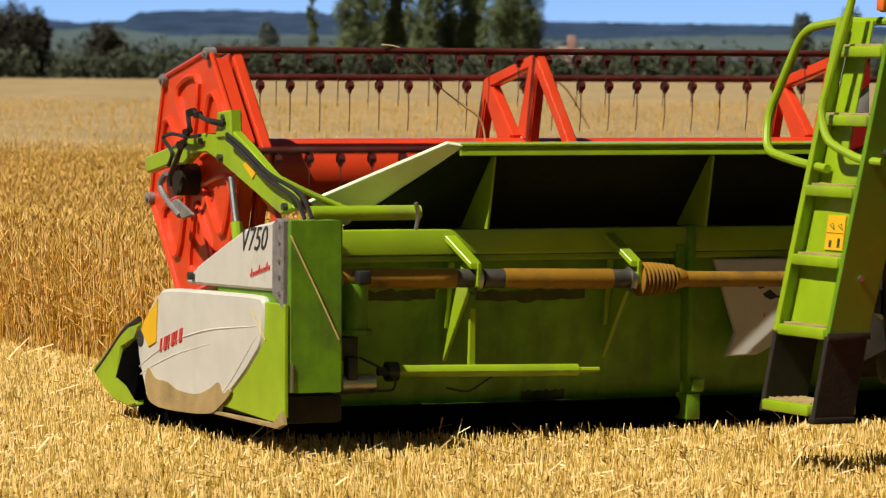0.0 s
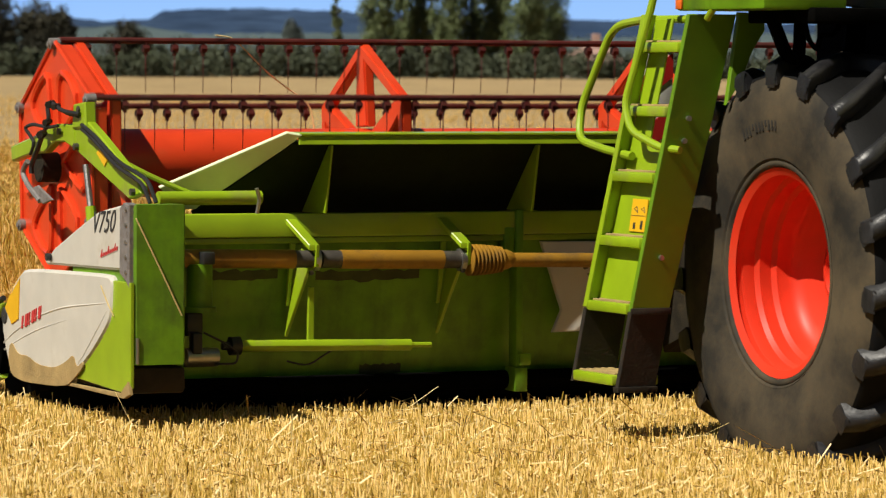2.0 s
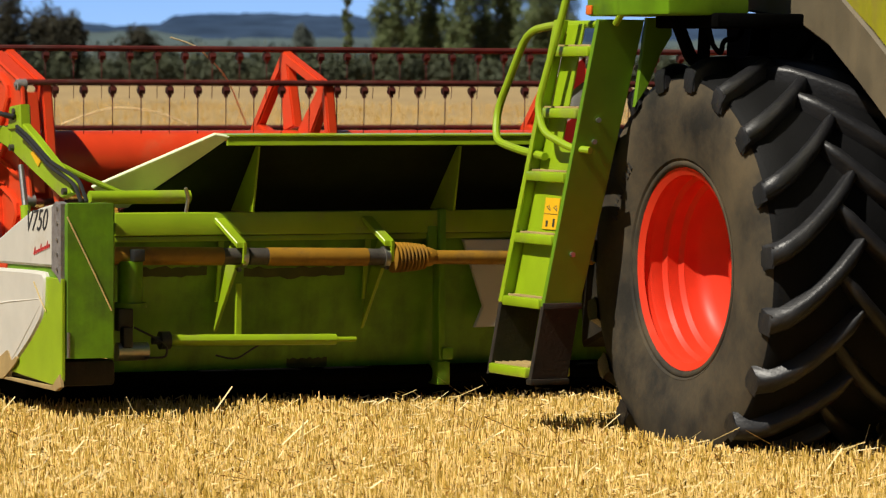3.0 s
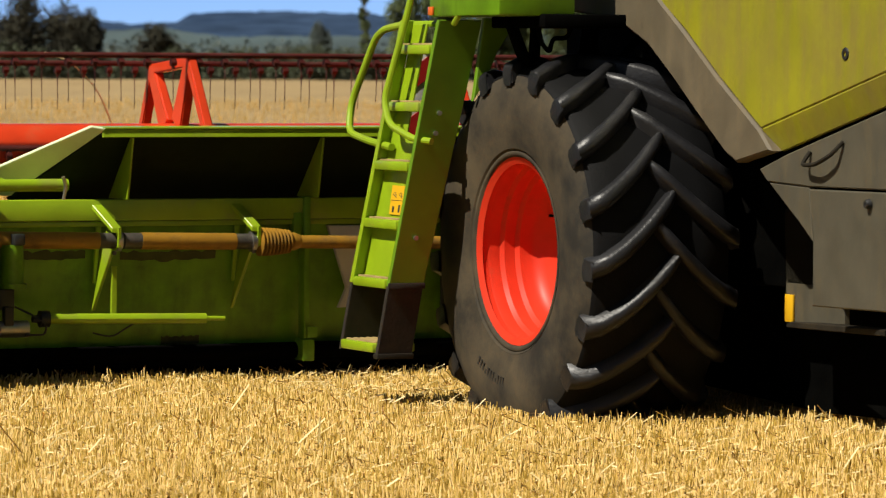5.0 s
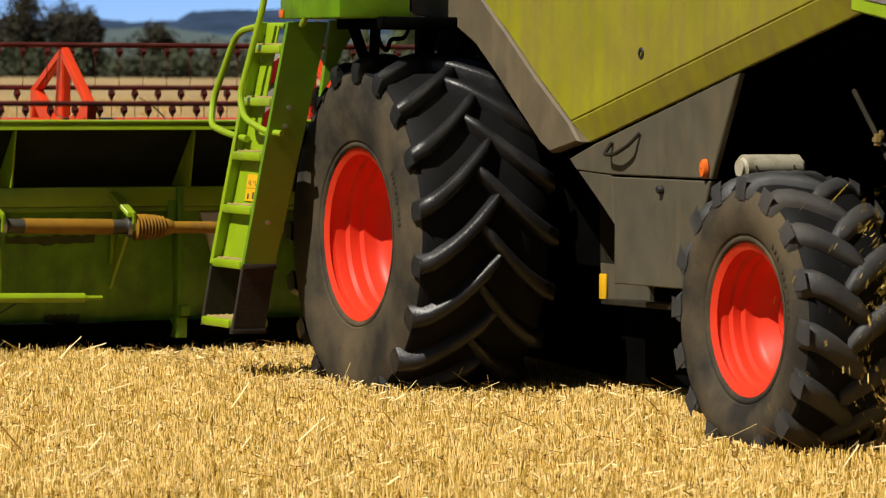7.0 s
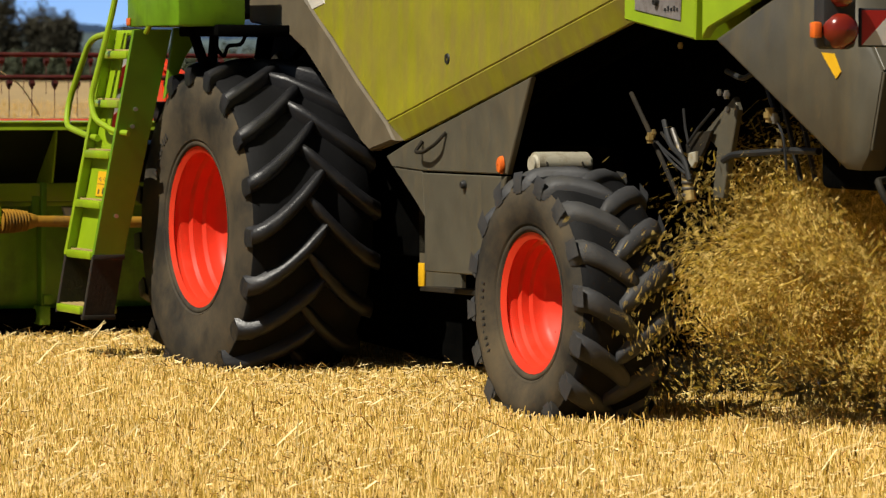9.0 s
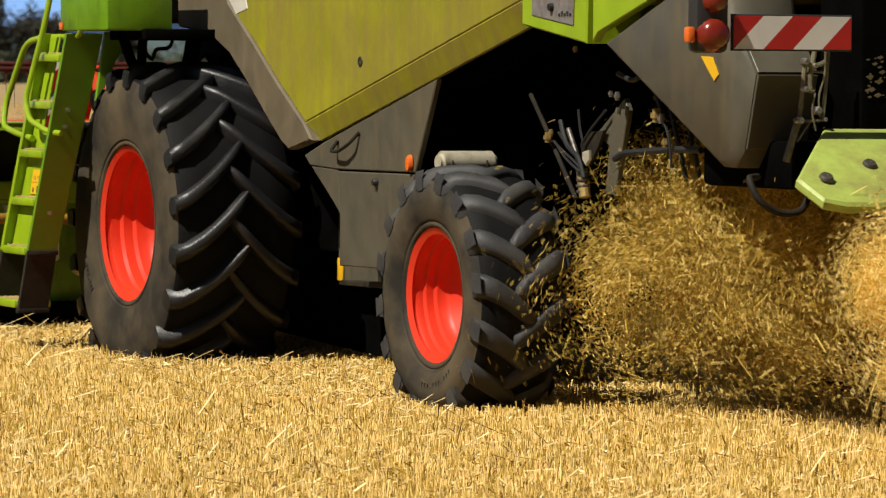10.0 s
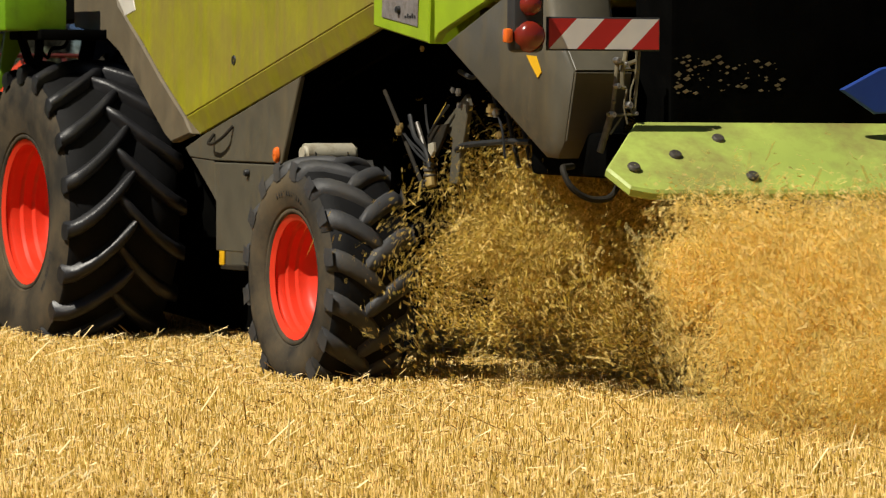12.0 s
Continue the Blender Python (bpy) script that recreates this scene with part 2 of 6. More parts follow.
M["sky"] = sky_glow()
for key_, tint in (("chaff_shaded", (0.60, 0.45, 0.13, 1)), ("chaff", (0.96, 0.78, 0.28, 1)), ("crop", (0.80, 0.54, 0.18, 1)), ("stubble", (0.78, 0.53, 0.16, 1))):
    # thin dry straw lets part of the light through
    n_, l_ = M[key_].node_tree.nodes, M[key_].node_tree.links
    tr_, mx_ = n_.new("ShaderNodeBsdfTranslucent"), n_.new("ShaderNodeMixShader")
    tr_.inputs["Color"].default_value = tint
    mx_.inputs[0].default_value = {"chaff_shaded": 0.3, "chaff": 0.6, "crop": 0.3, "stubble": 0.22}[key_]
    l_.new(n_["Principled BSDF"].outputs[0], mx_.inputs[1])
    l_.new(tr_.outputs[0], mx_.inputs[2])
    l_.new(mx_.outputs[0], n_["Material Output"].inputs["Surface"])


# ---------------------------------------------------------------- mesh helpers
def link(name, bm, material, parent=None, label="", smooth=30):
    me = bpy.data.meshes.new(name)
    bm.normal_update()
    if smooth:
        for f in bm.faces:
            f.smooth = True
        for e in bm.edges:
            if len(e.link_faces) == 2 and e.calc_face_angle(0) > radians(smooth):
                e.smooth = False
    bm.to_mesh(me)
    bm.free()
    me.materials.append(M[material])
    ob = new(name, me)
    if parent:
        ob.parent = parent
    if label:
        ob["label"] = label
    return ob


def part(name, bm, material, parent, label="", smooth=30):
    return link(name, bm, material, parent, label, smooth)


def box(bm, x0, x1, y0, y1, z0, z1, bevel=0.006, m=None):
    r = bmesh.ops.create_cube(bm, size=1.0)
    vs = r["verts"]
    for v in vs:
        v.co = Vector(((x0 + x1) / 2 + v.co.x * (x1 - x0), (y0 + y1) / 2 + v.co.y * (y1 - y0), (z0 + z1) / 2 + v.co.z * (z1 - z0)))
        if m:
            v.co = m @ v.co
    if bevel:
        es = list({e for v in vs for e in v.link_edges})
        bmesh.ops.bevel(bm, geom=es, offset=bevel, segments=2, affect="EDGES", profile=0.5)
    return bm


def plate(bm, pts, thick, bevel=0.004):
    """A flat plate from its outline, extruded by the vector thick, with eased edges."""
    lo = [bm.verts.new(p) for p in pts]
    hi = [bm.verts.new(Vector(p) + Vector(thick)) for p in pts]
    n = len(pts)
    fs = [bm.faces.new(lo), bm.faces.new(hi[::-1])]
    for i in range(n):
        fs.append(bm.faces.new((lo[i], hi[i], hi[(i + 1) % n], lo[(i + 1) % n])))
    bmesh.ops.recalc_face_normals(bm, faces=fs)
    if bevel:
        es = [e for e in {e for f in fs[:2] for e in f.edges}]
        bmesh.ops.bevel(bm, geom=es, offset=bevel, segments=1, affect="EDGES")
    return bm


def eased(pts, cut=0.16):
    """An outline with its corners rounded off, twice over."""
    for _ in range(2):
        res = []
        for (ax, ay), (bx, by) in zip(pts, pts[1:] + pts[:1]):
            res += [(ax + (bx - ax) * cut, ay + (by - ay) * cut), (bx + (ax - bx) * cut, by + (ay - by) * cut)]
        pts = res
    return pts


def tube(bm, pts, r, sides=10, rounded=3, caps=True, r_end=None):
    """A round bar along points; the corners between them are rounded."""
    P = [Vector(p) for p in pts]
    path = [P[0]]
    for a, b, c in zip(P, P[1:], P[2:]):
        d = min((b - a).length, (c - b).length) * 0.4
        s, e = b + (a - b).normalized() * d, b + (c - b).normalized() * d
        for k in range(rounded + 1):
            t = k / max(rounded, 1)
            path.append(s.lerp(b, t).lerp(b.lerp(e, t), t))
    path.append(P[-1])
    ring_prev, first = None, None
    ref = Vector((0, 0, 1))
    for i, p in enumerate(path):
        d = (path[min(i + 1, len(path) - 1)] - path[max(i - 1, 0)]).normalized()
        if abs(d.dot(ref)) > 0.95:
            ref = Vector((0.3, 1, 0.1)).normalized()
        u = d.cross(ref).normalized()
        w = u.cross(d).normalized()
        ref = w
        rad = r if r_end is None else r + (r_end - r) * i / (len(path) - 1)
        ring = [bm.verts.new(p + (u * math.cos(2 * math.pi * k / sides) + w * math.sin(2 * math.pi * k / sides)) * rad) for k in range(sides)]
        if ring_prev:
            for k in range(sides):
                bm.faces.new((ring_prev[k], ring_prev[(k + 1) % sides], ring[(k + 1) % sides], ring[k]))
        else:
            first = ring
        ring_prev = ring
    if caps:
        bm.faces.new(first[::-1])
        bm.faces.new(ring_prev)
    return bm


def lathe(bm, profile, n=64, axis="x", closed=False):
    """Turns a profile of (radius, along) about an axis."""
    rings = []
    for r, a in profile:
        ring = []
        for k in range(n):
            c, s = math.cos(2 * math.pi * k / n) * r, math.sin(2 * math.pi * k / n) * r
            ring.append(bm.verts.new((a, c, s) if axis == "x" else (c, a, s) if axis == "y" else (c, s, a)))
        rings.append(ring)
    pairs = list(zip(rings, rings[1:])) + ([(rings[-1], rings[0])] if closed else [])
    fs = []
    for a, b in pairs:
        for k in range(n):
            fs.append(bm.faces.new((a[k], a[(k + 1) % n], b[(k + 1) % n], b[k])))
    return fs


def B():
    return bmesh.new()


def words(name, text, m, size, material, parent, extrude=0.001):
    cu = bpy.data.curves.new(name, "FONT")
    cu.body, cu.size, cu.extrude = text, size, extrude
    tmp = bpy.data.objects.new(name, cu)
    me = bpy.data.meshes.new_from_object(tmp)
    bpy.data.objects.remove(tmp)
    me.transform(m)
    me.materials.append(M[material])
    ob = new(name, me)
    ob.parent = parent
    return ob


def mass(name, verts, faces, material, label, category):
    """One mesh of very many small pieces, from arrays of corners (n, k, 3) and the faces of one piece."""
    n, k, _ = verts.shape
    me = bpy.data.meshes.new(name)
    base = (np.arange(n) * k)[:, None]
    lens = [len(f) for f in faces]
    flat = np.array([i for f in faces for i in f])
    idx = (base + flat[None, :]).ravel()
    tot = np.tile(np.array(lens), n)
    st = np.concatenate([[0], np.cumsum(tot)[:-1]])
    me.vertices.add(n * k)
    me.vertices.foreach_set("co", verts.astype(np.float32).ravel())
    me.loops.add(len(idx))
    me.loops.foreach_set("vertex_index", idx.astype(np.int32))
    me.polygons.add(len(tot))
    me.polygons.foreach_set("loop_start", st.astype(np.int32))
    me.polygons.foreach_set("loop_total", tot.astype(np.int32))
    me.update(calc_edges=True)
    me.validate()
    me.materials.append(M[material])
    return tagged(new(name, me), label, category, kind="stuff")


# ---------------------------------------------------------------- field
RNG = np.random.default_rng(4)
HEAD0 = radians(24.6)
AX, DR = np.array((math.cos(HEAD0), math.sin(HEAD0))), np.array((-math.sin(HEAD0), math.cos(HEAD0)))
ORG = np.array((3.582, 17.630))


def to_machine(xy):
    d = xy - ORG
    return np.stack([d @ AX, d @ DR], -1)


def wedge(n, near, far, left, right):
    """Random places on the ground between two distances and two slopes from the eye."""
    d = np.sqrt(RNG.random(n) * (far ** 2 - near ** 2) + near ** 2)
    return np.stack([d * (left + RNG.random(n) * (right - left)), d], -1)


def prism(base, tip, r0, r1):
    """Three-sided stalks from base to tip: (n, 6, 3)."""
    n = len(base)
    a = RNG.random(n) * 6.28
    out = np.zeros((n, 6, 3))
    for k in range(3):
        off = np.stack([np.cos(a + k * 2.094), np.sin(a + k * 2.094), np.zeros(n)], -1)
        out[:, k] = base + off * r0[:, None]
        out[:, 3 + k] = tip + off * r1[:, None]
    return out


PRISM = [(0, 1, 4, 3), (1, 2, 5, 4), (2, 0, 3, 5), (3, 4, 5)]


def ground():
    bm = B()
    for x0, x1, y0, y1, nx, ny in ((-12, 14, 5, 60, 130, 240),):
        vs = [[bm.verts.new((x0 + (x1 - x0) * i / nx, y0 + (y1 - y0) * j / ny, 0)) for i in range(nx + 1)] for j in range(ny + 1)]
        for j in range(ny + 1):
            for i in range(nx + 1):
                v = vs[j][i]
                edge = i in (0, nx) or j in (0, ny)
                v.co.z = 0 if edge else 0.018 * noise.noise(Vector((v.co.x * 2.3, v.co.y * 2.3, 0))) + 0.008 * noise.noise(Vector((v.co.x * 7, v.co.y * 7, 3)))
        for j in range(ny):
            for i in range(nx):
                bm.faces.new((vs[j][i], vs[j][i + 1], vs[j + 1][i + 1], vs[j + 1][i]))
    R = 4500
    c = [bm.verts.new(p) for p in ((-R, -R, 0), (R, -R, 0), (R, R, 0), (-R, R, 0))]
    i = [bm.verts.new(p) for p in ((-12, 5, 0), (14, 5, 0), (14, 60, 0), (-12, 60, 0))]
    for k in range(4):
        bm.faces.new((c[k], c[(k + 1) % 4], i[(k + 1) % 4], i[k]))
    bmesh.ops.remove_doubles(bm, verts=list(bm.verts), dist=1e-5)
    tagged(link("ground", bm, "soil"), "brown soil of the field strewn with short straw", "ground", kind="structure")


def stubble():
    n = 215000
    xy = wedge(n, 16.3, 36, -0.150, 0.150)
    mc = to_machine(xy)
    mc[:, 0] = np.round(mc[:, 0] / 0.125) * 0.125 + RNG.normal(0, 0.034, n)
    # stalks grow in tufts
    mc[:, 1] = np.where(RNG.random(n) < 0.6, np.round(mc[:, 1] / 0.045) * 0.045 + RNG.normal(0, 0.006, n), mc[:, 1])
    xy = ORG + mc[:, :1] * AX + mc[:, 1:] * DR
    keep = ~((mc[:, 0] > -2.45) & (mc[:, 1] > 4.4))
    h = (0.074 + 0.036 * RNG.random(n) + 0.035 * RNG.random(n) ** 8) * np.where(keep, 1.0, 0.8)
    base = np.concatenate([xy, np.full((n, 1), -0.02)], 1)
    lean = RNG.normal(0, 0.16, (n, 2)) * h[:, None]
    tip = np.concatenate([xy + lean, h[:, None]], 1)
    r = 0.0019 + 0.0024 * RNG.random(n)
    mass("stubble", prism(base, tip, r, r * 0.9), PRISM, "stubble", "short golden wheat stubble standing in rows", "stubble")
    n = 62000
    xy = wedge(n, 16.3, 36, -0.150, 0.150)
    L = 0.012 + 0.05 * RNG.random(n) + 0.13 * RNG.random(n) ** 9 + 0.20 * RNG.random(n) ** 45
    a = RNG.random(n) * 6.28
    z = 0.030 + 0.070 * RNG.random(n)
    base = np.concatenate([xy, z[:, None]], 1)
    tip = base + np.stack([np.cos(a) * L, np.sin(a) * L, RNG.normal(0, 0.35, n) * L], -1)
    r = 0.0014 + 0.0022 * RNG.random(n)
    v = np.zeros((n, 4, 3))
    side = np.stack([-np.sin(a), np.cos(a), np.full(n, 0.6)], -1) * r[:, None]
    v[:, 0], v[:, 1], v[:, 2], v[:, 3] = base - side, tip - side, tip + side, base + side
    mass("loose_straw", v, [(0, 1, 2, 3)], "straw", "pale loose straw lying on the stubble", "straw")


def wheat(xy, z0=0.0, big=1.0):
    """Stalks with nodding ears and a dry leaf: (n, 16, 3)."""
    n = len(xy)
    h = (0.38 + 0.40 * RNG.random(n)) * (1 + 0.08 * np.sin(xy[:, 0] * 1.7) * np.cos(xy[:, 1] * 1.1))
    base = np.concatenate([xy, np.full((n, 1), z0)], 1)
    lean = RNG.normal(0, 0.17, (n, 2)) + np.array((0.05, -0.03))
    tip = np.concatenate([xy + lean * h[:, None], h[:, None] + z0], 1)
    r = (0.0034 + 0.0020 * RNG.random(n)) * big
    st = prism(base, tip, r, r * 0.8)
    a = RNG.random(n) * 6.28
    nod = np.stack([np.cos(a) * 0.028, np.sin(a) * 0.028, 0.075 - 0.035 * RNG.random(n)], -1)
    mid, end = tip + nod * 0.5 + np.array((0, 0, 0.015)), tip + nod * 1.4
    ear = np.zeros((n, 6, 3))
    ear[:, 0], ear[:, 5] = tip, end
    for k in range(4):
        ear[:, 1 + k] = mid + np.stack([np.cos(a + k * 1.571), np.sin(a + k * 1.571), np.zeros(n)], -1) * 0.0052 * big
    lf = np.zeros((n, 4, 3))
    b = RNG.random(n) * 6.28
    p = base + (tip - base) * (0.45 + 0.35 * RNG.random(n))[:, None]
    d = np.stack([np.cos(b), np.sin(b), RNG.normal(0.3, 0.9, n)], -1) * (0.08 + 0.1 * RNG.random(n))[:, None]
    w = np.array((0, 0, 0.006)) * big
    lf[:, 0], lf[:, 1], lf[:, 2], lf[:, 3] = p - w, p + d - w * 0.3, p + d + w * 0.3, p + w
    return np.concatenate([st, ear, lf], 1)


WHEAT = PRISM[:3] + [(6, 7, 8), (6, 8, 9), (6, 9, 10), (6, 10, 7), (11, 8, 7), (11, 9, 8), (11, 10, 9), (11, 7, 10), (12, 13, 14, 15)]
EDGE, BAR0, REACH = -2.45, 4.75, 16.0          # edge of the standing crop, cutter bar at the start, end of the cut
SINK = -0.05                                   # the tyres press into the loose ground
STRIPS = []


def crops():
    xy = wedge(26000, 23.5, 52, -0.135, -0.02)
    mc = to_machine(xy)
    xy = xy[(mc[:, 0] > EDGE + 0.10 * np.sin(mc[:, 1] * 3)) & (mc[:, 1] > REACH)]
    mass("wheat", wheat(xy), WHEAT, "crop", "ripe golden wheat standing uncut at the field's edge", "wheat")
    # the crop that is cut during the drive stands in strips across the header
    step = 0.5
    y = BAR0
    while y < REACH - 1e-6:
        m = 1000
        mc = np.stack([EDGE + RNG.random(m) ** 1.3 * (3.6 - EDGE), y + RNG.random(m) * step], -1)
        off = mc - np.array((0, y))
        v = wheat(off)
        ob = mass("wheat_strip", v, WHEAT, "crop", "strip of ripe wheat that the header cuts", "wheat")
        STRIPS.append((ob, y))
        y += step
    # the wide field beyond
    bm = B()
    nx, ny = 150, 150
    vs = []
    for j in range(ny + 1):
        d = 53 * (290 / 53) ** (j / ny)
        row = []
        for i in range(nx + 1):
            x = -90 + 210 * i / nx
            row.append(bm.verts.new((x, d, 0.62 + 0.07 * noise.noise(Vector((x * 0.4, d * 0.4, 0))) + 0.05 * noise.noise(Vector((x * 1.7, d * 1.7, 5))))))
        vs.append(row)
    for j in range(ny):
        for i in range(nx):
            bm.faces.new((vs[j][i], vs[j][i + 1], vs[j + 1][i + 1], vs[j + 1][i]))
    low = [bm.verts.new((v.co.x, v.co.y, 0)) for v in vs[0]]
    for i in range(nx):
        bm.faces.new((low[i], low[i + 1], vs[0][i + 1], vs[0][i]))
    tagged(link("wheat_field", bm, "far_crop"), "wide field of ripe wheat reaching to the hedge", "wheat field", kind="stuff")
    xy = wedge(15000, 53, 120, -0.13, 0.13)
    mass("wheat_ears", wheat(xy, 0.0, 1.3), WHEAT, "crop", "ripe wheat ears over the far field", "wheat")


# ---------------------------------------------------------------- distance
def leaves(n, centre, size, leaf, shape=None):
    """Small leaf quads spread over an uneven volume: (n, 4, 3)."""
    u = RNG.normal(0, 1, (n, 3))
    u /= np.linalg.norm(u, axis=1)[:, None]
    u *= (RNG.random(n) ** 0.45)[:, None]
    p = u * np.array(size)
    if shape is not None:
        p = shape(p)
    p += np.array(centre)
    a, b = RNG.normal(0, 1, (n, 3)), RNG.normal(0, 1, (n, 3))
    a /= np.linalg.norm(a, axis=1)[:, None]
    b -= a * (a * b).sum(1)[:, None]
    b /= np.linalg.norm(b, axis=1)[:, None]
    s = leaf * (0.6 + 0.8 * RNG.random(n))[:, None]
    return np.stack([p - a * s, p - b * s * 0.6, p + a * s, p + b * s * 0.6], 1)


def tree(x, y, h, w, material, label, n=7000, clumps=60, low=0.10):
    root = new("tree")
    root.location = (x, y, 0)
    bm = B()
    tube(bm, [(0, 0, 0), (0.1 * w, 0, h * 0.4), (0, 0.05 * w, h * 0.92)], 0.035 * h ** 0.9, 7, 2, r_end=0.02)
    for k in range(6):
        a, z = k * 2.2, h * (0.25 + 0.1 * k)
        tube(bm, [(0, 0, z), (math.cos(a) * w * 0.3, math.sin(a) * w * 0.3, z + h * 0.12)], 0.012 * h, 5, 0, r_end=0.01)
    part("trunk", bm, "bark", root)
    vs = []
    for k in range(clumps):
        f = RNG.random()
        z = h * (low + (1 - low) * f)
        rr = w * 0.5 * (0.35 + 0.75 * math.sin(math.pi * min(0.97, 0.12 + 0.86 * f)) ** 0.7)
        a = RNG.random() * 6.28
        rad = rr * RNG.random() ** 0.5 * 0.75
        s = w * (0.13 + 0.12 * RNG.random())
        vs.append(leaves(n // clumps, (math.cos(a) * rad, math.sin(a) * rad, z), (s, s, s * 1.6), 0.13))
    v = np.concatenate(vs)
    ob = mass("crown", v, [(0, 1, 2, 3)], material, "", "")
    for key in ("category", "kind", "label"):
        if key in ob:
            del ob[key]
    ob.parent = root
    return tagged(root, label, "tree", "trees behind the field")


def px(p, d):
    return (p - 784) / 7500 * d


def distance():
    for p, d, h, w, mt, lb in ((20, 300, 5.6, 3.6, "leaf_dark", "dark bushy tree at the field's edge"), (62, 305, 4.9, 3.0, "leaf_dark", "dark bushy tree at the field's edge"), (-50, 300, 6.2, 4.2, "leaf_dark", "dark bushy tree at the field's edge"),
                           (-140, 302, 6.5, 4.5, "leaf_dark", "dark bushy tree at the field's edge"), (185, 330, 4.0, 3.6, "leaf_dark", "low dark tree in the hedge"),
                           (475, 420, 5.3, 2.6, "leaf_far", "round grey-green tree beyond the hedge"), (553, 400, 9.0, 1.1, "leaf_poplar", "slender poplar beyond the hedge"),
                           (1420, 500, 7.5, 3.0, "leaf_far", "distant round tree on the skyline in haze-tinted colour"), (1505, 500, 7.8, 3.4, "leaf_far", "distant round tree on the skyline in haze-tinted colour")):
        tree(px(p, d), d, h, w, mt, lb)
    for p, d, h, w in ((625, 380, 15, 3.4), (668, 386, 15, 3.0), (703, 384, 15.5, 3.6), (748, 380, 14, 3.4), (792, 388, 16, 3.6), (838, 384, 15, 3.4), (882, 380, 14.5, 3.8), (925, 386, 11, 4.2)):
        tree(px(p, d), d, h, w, "leaf_poplar", "tall poplar in a row behind the wheat field", 16000, 130, 0.02)
    # hedge along the far side of the field
    vs = []
    for k in range(150):
        x = -55 + 110 * k / 149
        h = 2.1 + 0.9 * noise.noise(Vector((x * 0.13, 0, 2))) + 0.6 * RNG.random()
        vs.append(leaves(420, (x, 296 + 6 * RNG.random(), h * 0.55), (1.0, 1.0, h * 0.6), 0.15))
    mass("hedge", np.concatenate(vs), [(0, 1, 2, 3)], "leaf", "dark green hedge along the far side of the field", "hedge")
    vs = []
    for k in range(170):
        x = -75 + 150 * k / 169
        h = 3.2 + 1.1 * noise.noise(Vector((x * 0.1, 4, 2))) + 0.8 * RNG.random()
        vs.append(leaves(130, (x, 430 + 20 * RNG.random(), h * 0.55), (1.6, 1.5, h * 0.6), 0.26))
    mass("far_wood", np.concatenate(vs), [(0, 1, 2, 3)], "leaf_far", "belt of trees beyond the hedge in haze-tinted colour", "woods")
    # meadows and wooded hills, with haze put into their bluish colours
    def ridge(name, d, depth, heights, material, label, rough):
        bm = B()
        n = 260
        x0, x1 = px(-500, d), px(2100, d)
        prev = None
        for i in range(n + 1):
            x = x0 + (x1 - x0) * i / n
            p = -500 + 2600 * i / n
            z = np.interp(p, [q for q, _ in heights], [EYE + (113 - q) / 7500 * d for _, q in heights])
            z += rough * (noise.noise(Vector((i * 0.9, 0, d))) + 0.6 * noise.noise(Vector((i * 2.7, 1, d))))
            col = [bm.verts.new((x, d - depth, 0)), bm.verts.new((x, d - depth * 0.4, z * 0.6)), bm.verts.new((x, d, z)), bm.verts.new((x, d + depth, 0))]
            if prev:
                for a in range(3):
                    bm.faces.new((prev[a], col[a], col[a + 1], prev[a + 1]))
            prev = col
        tagged(link(name, bm, material, smooth=80), label, "hill", kind="structure")
    ridge("hill_far", 3600, 500, [(-500, 40), (0, 42), (60, 36), (140, 44), (225, 40), (245, 24), (400, 20), (600, 26), (1000, 38), (1400, 42), (2100, 45)], "hill", "wooded ridge on the horizon, haze put into its blue colour", 2.0)
    ridge("hill_near", 1700, 300, [(-500, 62), (0, 60), (200, 52), (300, 66), (500, 64), (800, 62), (1000, 70), (1300, 60), (2100, 60)], "meadow", "green meadows below the wooded ridge, tinted to stand for haze", 0.8)
    # clear sky low over the horizon, far behind everything
    bm = B()
    prev = None
    for i in range(41):
        a = radians(-35 + 70 * i / 40)
        col = [bm.verts.new((math.sin(a) * 4400, math.cos(a) * 4400, z)) for z in (0, 150, 400, 900)]
        if prev:
            for k in range(3):
                bm.faces.new((prev[k], col[k], col[k + 1], prev[k + 1]))
        prev = col
    ob = link("sky_backdrop", bm, "sky", smooth=80)
    tagged(ob, "clear blue summer sky with thin haze", "sky", kind="structure")
    # farmhouse with a hipped roof
    house = new("house")
    d = 400
    house.location = (px(1000, d), d, 0)
    bm = B()
    box(bm, -3.0, 3.4, -2, 3, 0, 1.6, 0.02)
    part("wall", bm, "render_wall", house)
    bm = B()
    v = [bm.verts.new(p) for p in ((-3.6, -2.5, 1.5), (4.2, -2.5, 1.5), (4.2, 3.4, 1.5), (-3.6, 3.4, 1.5), (-0.6, 0.4, 3.4), (1.4, 0.4, 3.4))]
    for f in ((0, 1, 5, 4), (1, 2, 5), (2, 3, 4, 5), (3, 0, 4), (3, 2, 1, 0)):
        bm.faces.new([v[k] for k in f])
    roof = part("roof", bm, "roof", house, smooth=0)
    bm = B()
    box(bm, 0.2, 1.0, 0.0, 0.7, 3.0, 4.5, 0.02)
    part("chimney", bm, "roof", roof)
    tagged(house, "far farmhouse with a pinkish hipped roof and chimney", "house")


